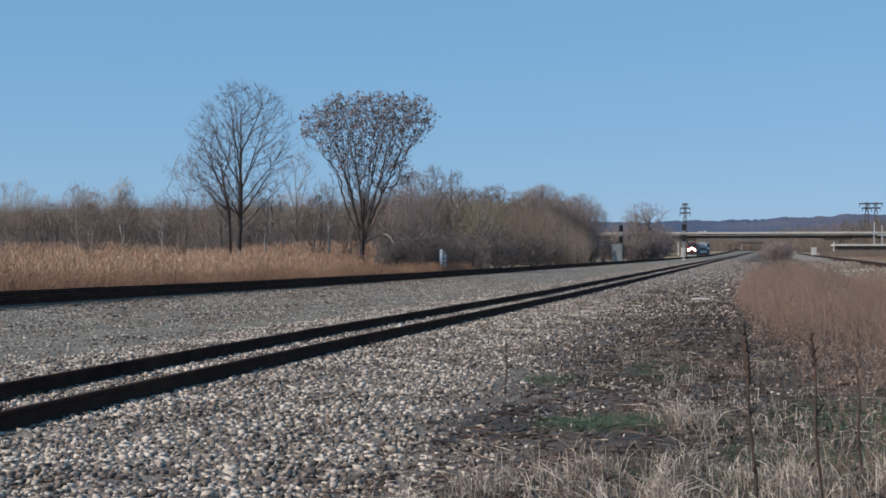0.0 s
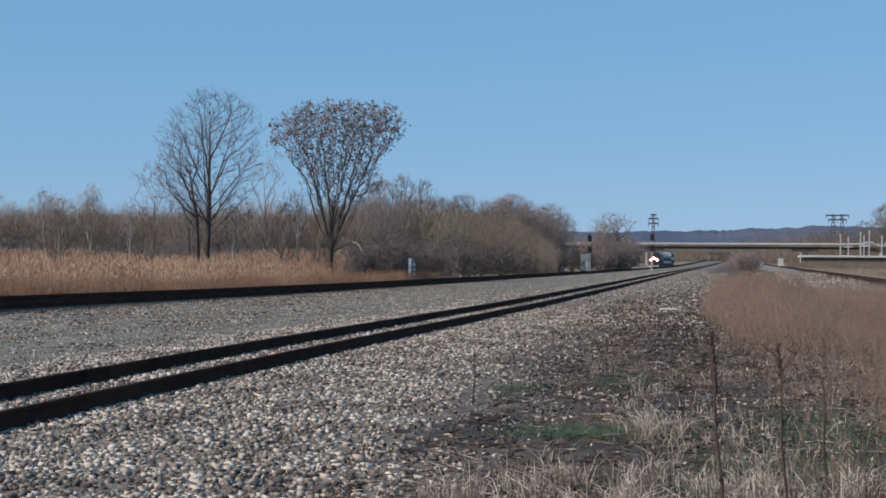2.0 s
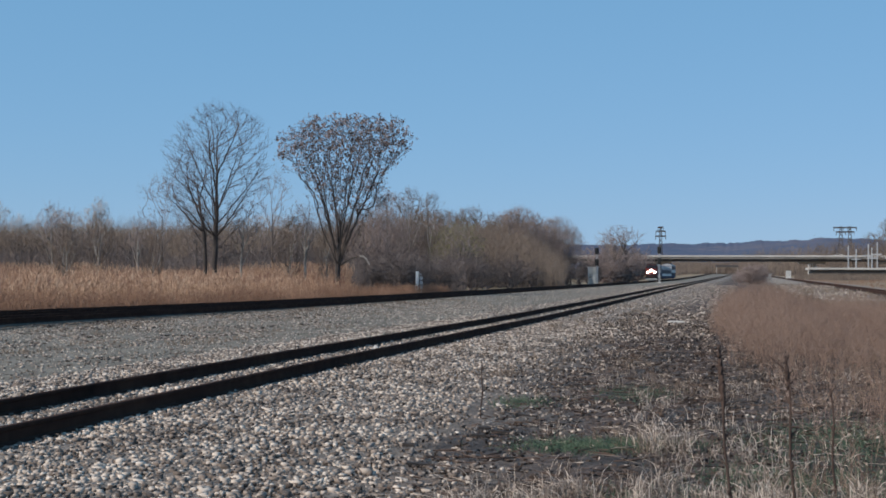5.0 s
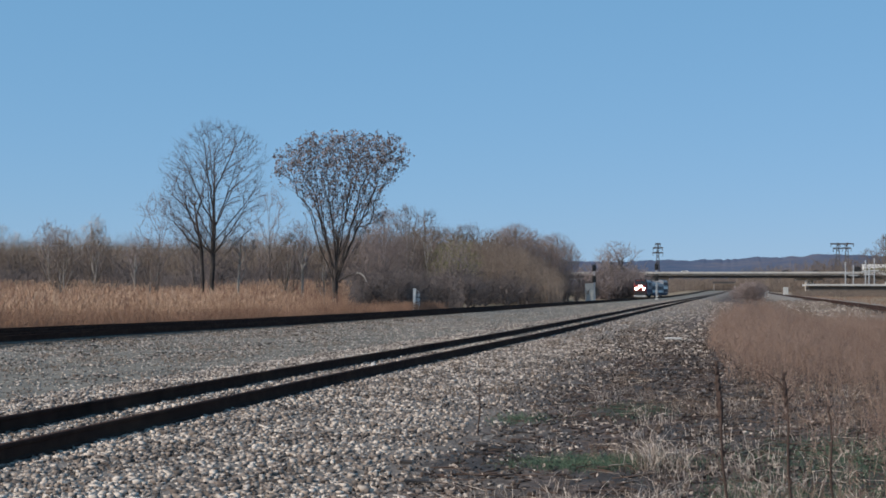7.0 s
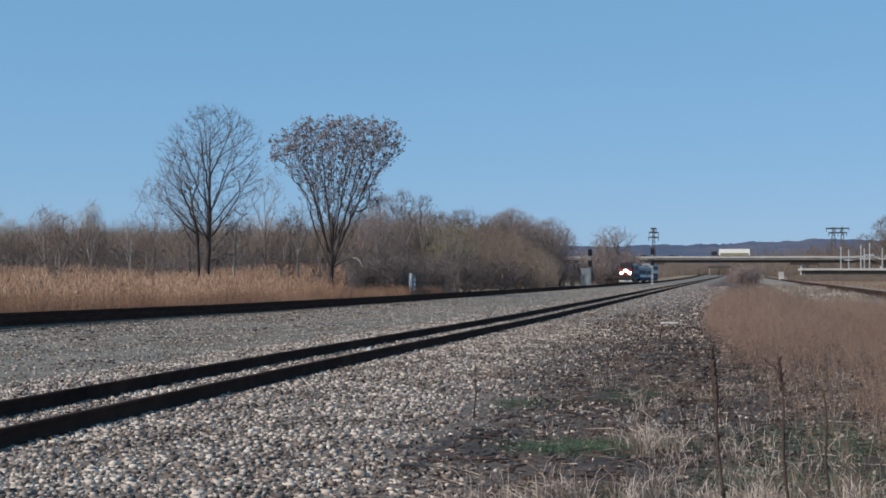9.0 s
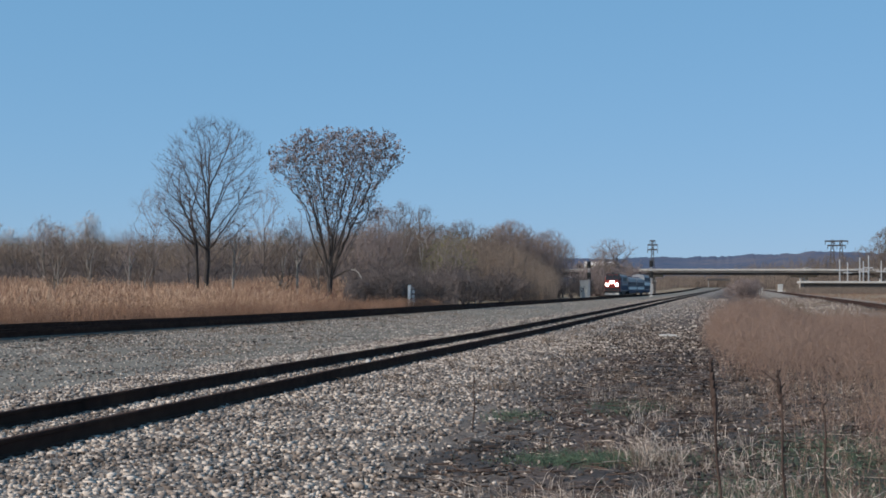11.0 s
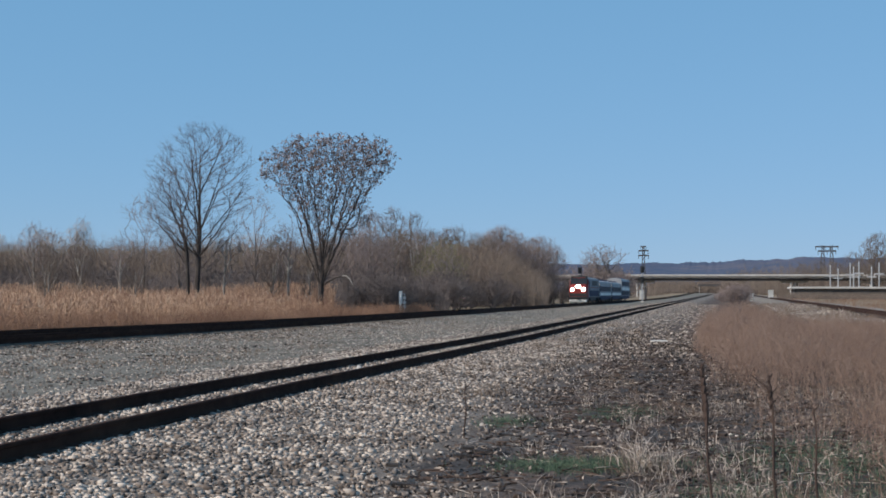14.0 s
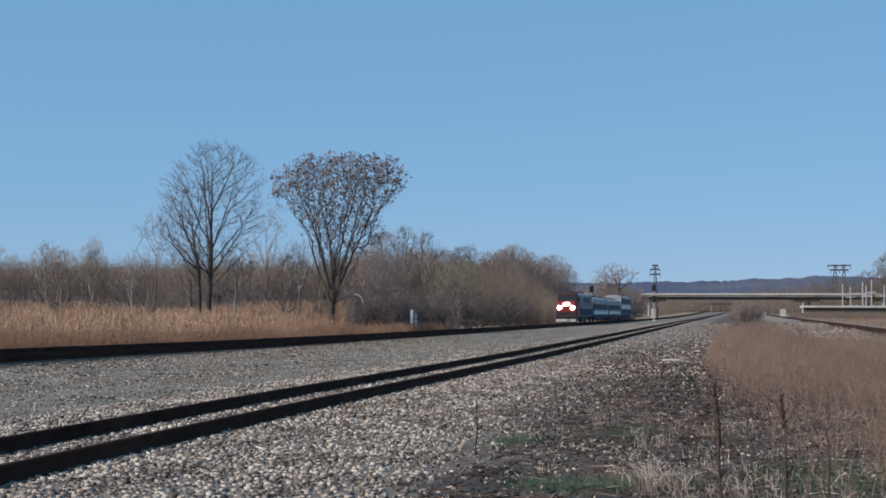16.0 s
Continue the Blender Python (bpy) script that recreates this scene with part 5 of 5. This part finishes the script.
stones("ballast_stones", x, y, rng.uniform(0.016, 0.034, len(x)) * np.where(rng.random(len(x)) < 0.12, 1.4, 1.0), M_STONE, "loose grey and tan crushed ballast stones")
n = 15000
y = 38 + 190 * rng.random(n) ** 1.6
x = rng.uniform(-11, -4.0, n)
keep = (rng.random(n) < np.interp(x, [-5.6, -4.0], [1, 0.3])) & (np.abs(x - NEAR_L) > 0.1) & (np.abs(x - NEAR_R) > 0.1)
stones("ballast_stones", x[keep], y[keep], rng.uniform(0.022, 0.045, keep.sum()), M_STONE, "loose crushed ballast farther along the siding")
n = 20000
y = 14 + 180 * rng.random(n) ** 1.9
x = rng.uniform(-22, -9.8, n)
keep = (x > -0.72 * y)
stones("gravel_stones", x[keep], y[keep], rng.uniform(0.012, 0.034, keep.sum()), M_STONE, "scattered stones on the fine gravel")
lt = thing("litter", pose(*on_land(-3.15, 8.75, 0.02), 0, 8, 20), "crumpled blue plastic litter on the gravel", "litter")
bm = bmesh.new()
bmesh.ops.create_grid(bm, x_segments=7, y_segments=4, size=0.5, matrix=Matrix.Diagonal((0.16, 0.07, 1, 1)))
for v in bm.verts:
    v.co.z += 0.02 * noise.noise(v.co * 40)
bmesh.ops.solidify(bm, geom=bm.faces[:], thickness=0.004)
part("wrapper", bm, M_LITTER, lt)
n = 11000
y = 9 + 60 * rng.random(n) ** 1.3
x = rng.uniform(-3.2, 3.0, n)
keep = (rng.random(n) < np.interp(x, [-3.2, -1.9, -0.6, 3], [0.4, 0.2, 0.08, 0.06])) & (np.hypot((x + 2.7) / 0.5, (y - 14.0) / 1.5) > 1)
stones("verge_stones", x[keep], y[keep], rng.uniform(0.012, 0.034, keep.sum()), M_STONE, "grey stones strewn over the weedy soil")
n = 13000
y = 14 + 62 * rng.random(n) ** 1.1
x = rng.uniform(-22, -10.5, n)
keep = x > -0.68 * y
stones("yard_stones", x[keep], y[keep], rng.uniform(0.012, 0.03, keep.sum()), M_STONE, "small stones pressed into the fine gravel", 0.35)
n = 3200
y = 38 + 160 * rng.random(n) ** 1.3
x = rng.uniform(-4.4, -0.9, n)
stones("verge_stones", x, y, rng.uniform(0.03, 0.06, n), M_STONE, "grey stones along the far verge")
n = 14000
y = 8 + 70 * rng.random(n) ** 1.4
x = rng.uniform(-2.9, 4.0, n) - np.interp(y, [13, 50], [0, 1.6]) * (rng.random(n) < 0.6)
stones("soil_clods", x, y, rng.uniform(0.012, 0.036, n), M_CLOD, "dark clods of soil and cinder", 0.3, (1.3, 1.0, 0.65))
n = 6000
y = 8.5 + 40 * rng.random(n) ** 1.2
x = rng.uniform(-3.0, 5.0, n)
a = np.stack([x, y, land(x, y) + rng.uniform(0.0, 0.05, n)], 1)
w = np.stack([rng.normal(0, 0.22, n), rng.normal(0, 0.14, n), rng.normal(0.01, 0.03, n)], 1)
half = n // 3
tagged(new("fallen_stems", mesh_np("fallen_stems", *cones(a[:half], a[:half] + w[:half], np.full(half, 0.005)), M_STRAW)), "pale dead stems lying on the soil", "plant litter", kind="stuff")
tagged(new("fallen_twigs", mesh_np("fallen_twigs", *cones(a[half:], a[half:] + w[half:], np.full(n - half, 0.011)), M_STALK)), "dark twigs lying on the soil", "plant litter", kind="stuff")
n = 9000
y = 24 + 60 * rng.random(n) ** 1.3
x = rng.uniform(-21.6, -11.5, n)
patch = np.array([noise.noise((a * 0.45, b * 0.28, 14.0)) for a, b in zip(x, y)])
keep = (patch > np.interp(x, [-21, -17, -12], [-0.1, 0.18, 0.36])) & (x > -0.68 * y)
stones("yard_clods", x[keep], y[keep], rng.uniform(0.02, 0.055, keep.sum()), M_LEAF_LITTER, "brown clods and rough stones in the gravel", 0.35, (1.2, 1.0, 0.6))
n = 36000
y = 8 + 52 * rng.random(n) ** 1.25
x = rng.uniform(-3.4, 4.5, n) - np.interp(y, [13, 50], [0, 1.7])
patch = np.array([noise.noise((a * 0.8, b * 0.5, 33.0)) for a, b in zip(x, y)])
keep = rng.random(n) < 0.5 + 1.1 * patch
x, y = x[keep], y[keep]
v, f = leaves(np.stack([x, y, land(x, y) + rng.uniform(0.01, 0.06, len(x))], 1), np.interp(y, [8, 60], [0.02, 0.045]))
tagged(new("leaf_litter", mesh_np("leaf_litter", v, f, M_LEAF_LITTER)), "brown dead leaves and stem scraps on the soil", "plant litter", kind="stuff")
sl = thing("stone_slab", pose(*on_land(-2.4, 51, 0.03), 1, 0, 10), "flat white concrete slab on the verge", "slab")
part("slab", B(-0.3, 0.3, -0.22, 0.22, -0.1, 0.05, bevel=0.02), M_CONCRETE, sl)
for x, y, w, d, turn in ((-2.85, 15.4, 0.22, 0.10, 5), (-3.3, 13.7, 0.26, 0.08, -8), (-2.7, 14.6, 0.5, 0.07, 3), (-2.55, 15.0, 0.6, 0.09, -2), (-2.2, 14.2, 0.4, 0.08, 6), (-2.9, 12.4, 0.35, 0.12, 12), (-2.6, 16.8, 0.45, 0.06, -4), (-1.7, 23.0, 0.7, 0.09, 2), (-1.9, 26.5, 0.8, 0.1, -3), (-1.2, 29.0, 0.7, 0.1, 4)):
    sc = thing("wood_scrap", pose(*on_land(x, y, 0.012), 3, 4, turn), "dark rotten scrap of tie wood on gravel", "wood scrap", "rotten wood scraps")
    w, d = w * 0.6, d * 0.7
    bm = B(-w / 2, w / 2, -d / 2, d / 2, -0.02, 0.022, bevel=0.006)
    for v in bm.verts:
        v.co += 0.012 * noise.noise_vector(v.co * 9 + Vector((x, y, 0)))
    part("splinter", bm, M_TIE, sc)
rk = thing("white_stone", pose(-7.55, 28.2, 0.03), "single white stone between the rails", "stone")
bm = bmesh.new()
bmesh.ops.create_icosphere(bm, subdivisions=2, radius=0.07)
for v in bm.verts:
    v.co *= 1 + 0.3 * noise.noise(v.co * 14)
part("rock", bm, M_CONCRETE, rk)


def motions():
    """The train comes up the main line; traffic crosses the bridge."""
    times = [i * 0.5 for i in range(33)]
    x = (FAR_L + FAR_R) / 2
    start, speed = 437.0, 15.4
    for ob, off in ((loco, 0.0), (coach_1, 21.3), (coach_2, 47.2), (coach_3, 73.1)):
        walk(ob, [(t, pose(x, start + off - speed * t, float(grade(start + off - speed * t)) + 0.18)) for t in times])
    top = 9.8
    for ob, x7, v, lane in ((truck, 49.2, -30.1, -3.4), (car_a, -24.5, -33.0, -3.4), (car_b, 20.0, -30.5, -3.4), (car_c, 33.0, -30.5, -3.4), (car_e, -238.7, -30.0, -3.4)):
        walk(ob, [(t, pose(x7 + v * (t - 7.0), BY + lane, top)) for t in times])
    walk(car_d, [(t, pose(25.6 + 29.0 * (t - 10.8), BY + 3.4, top, 0, 0, 180)) for t in times])


motions()
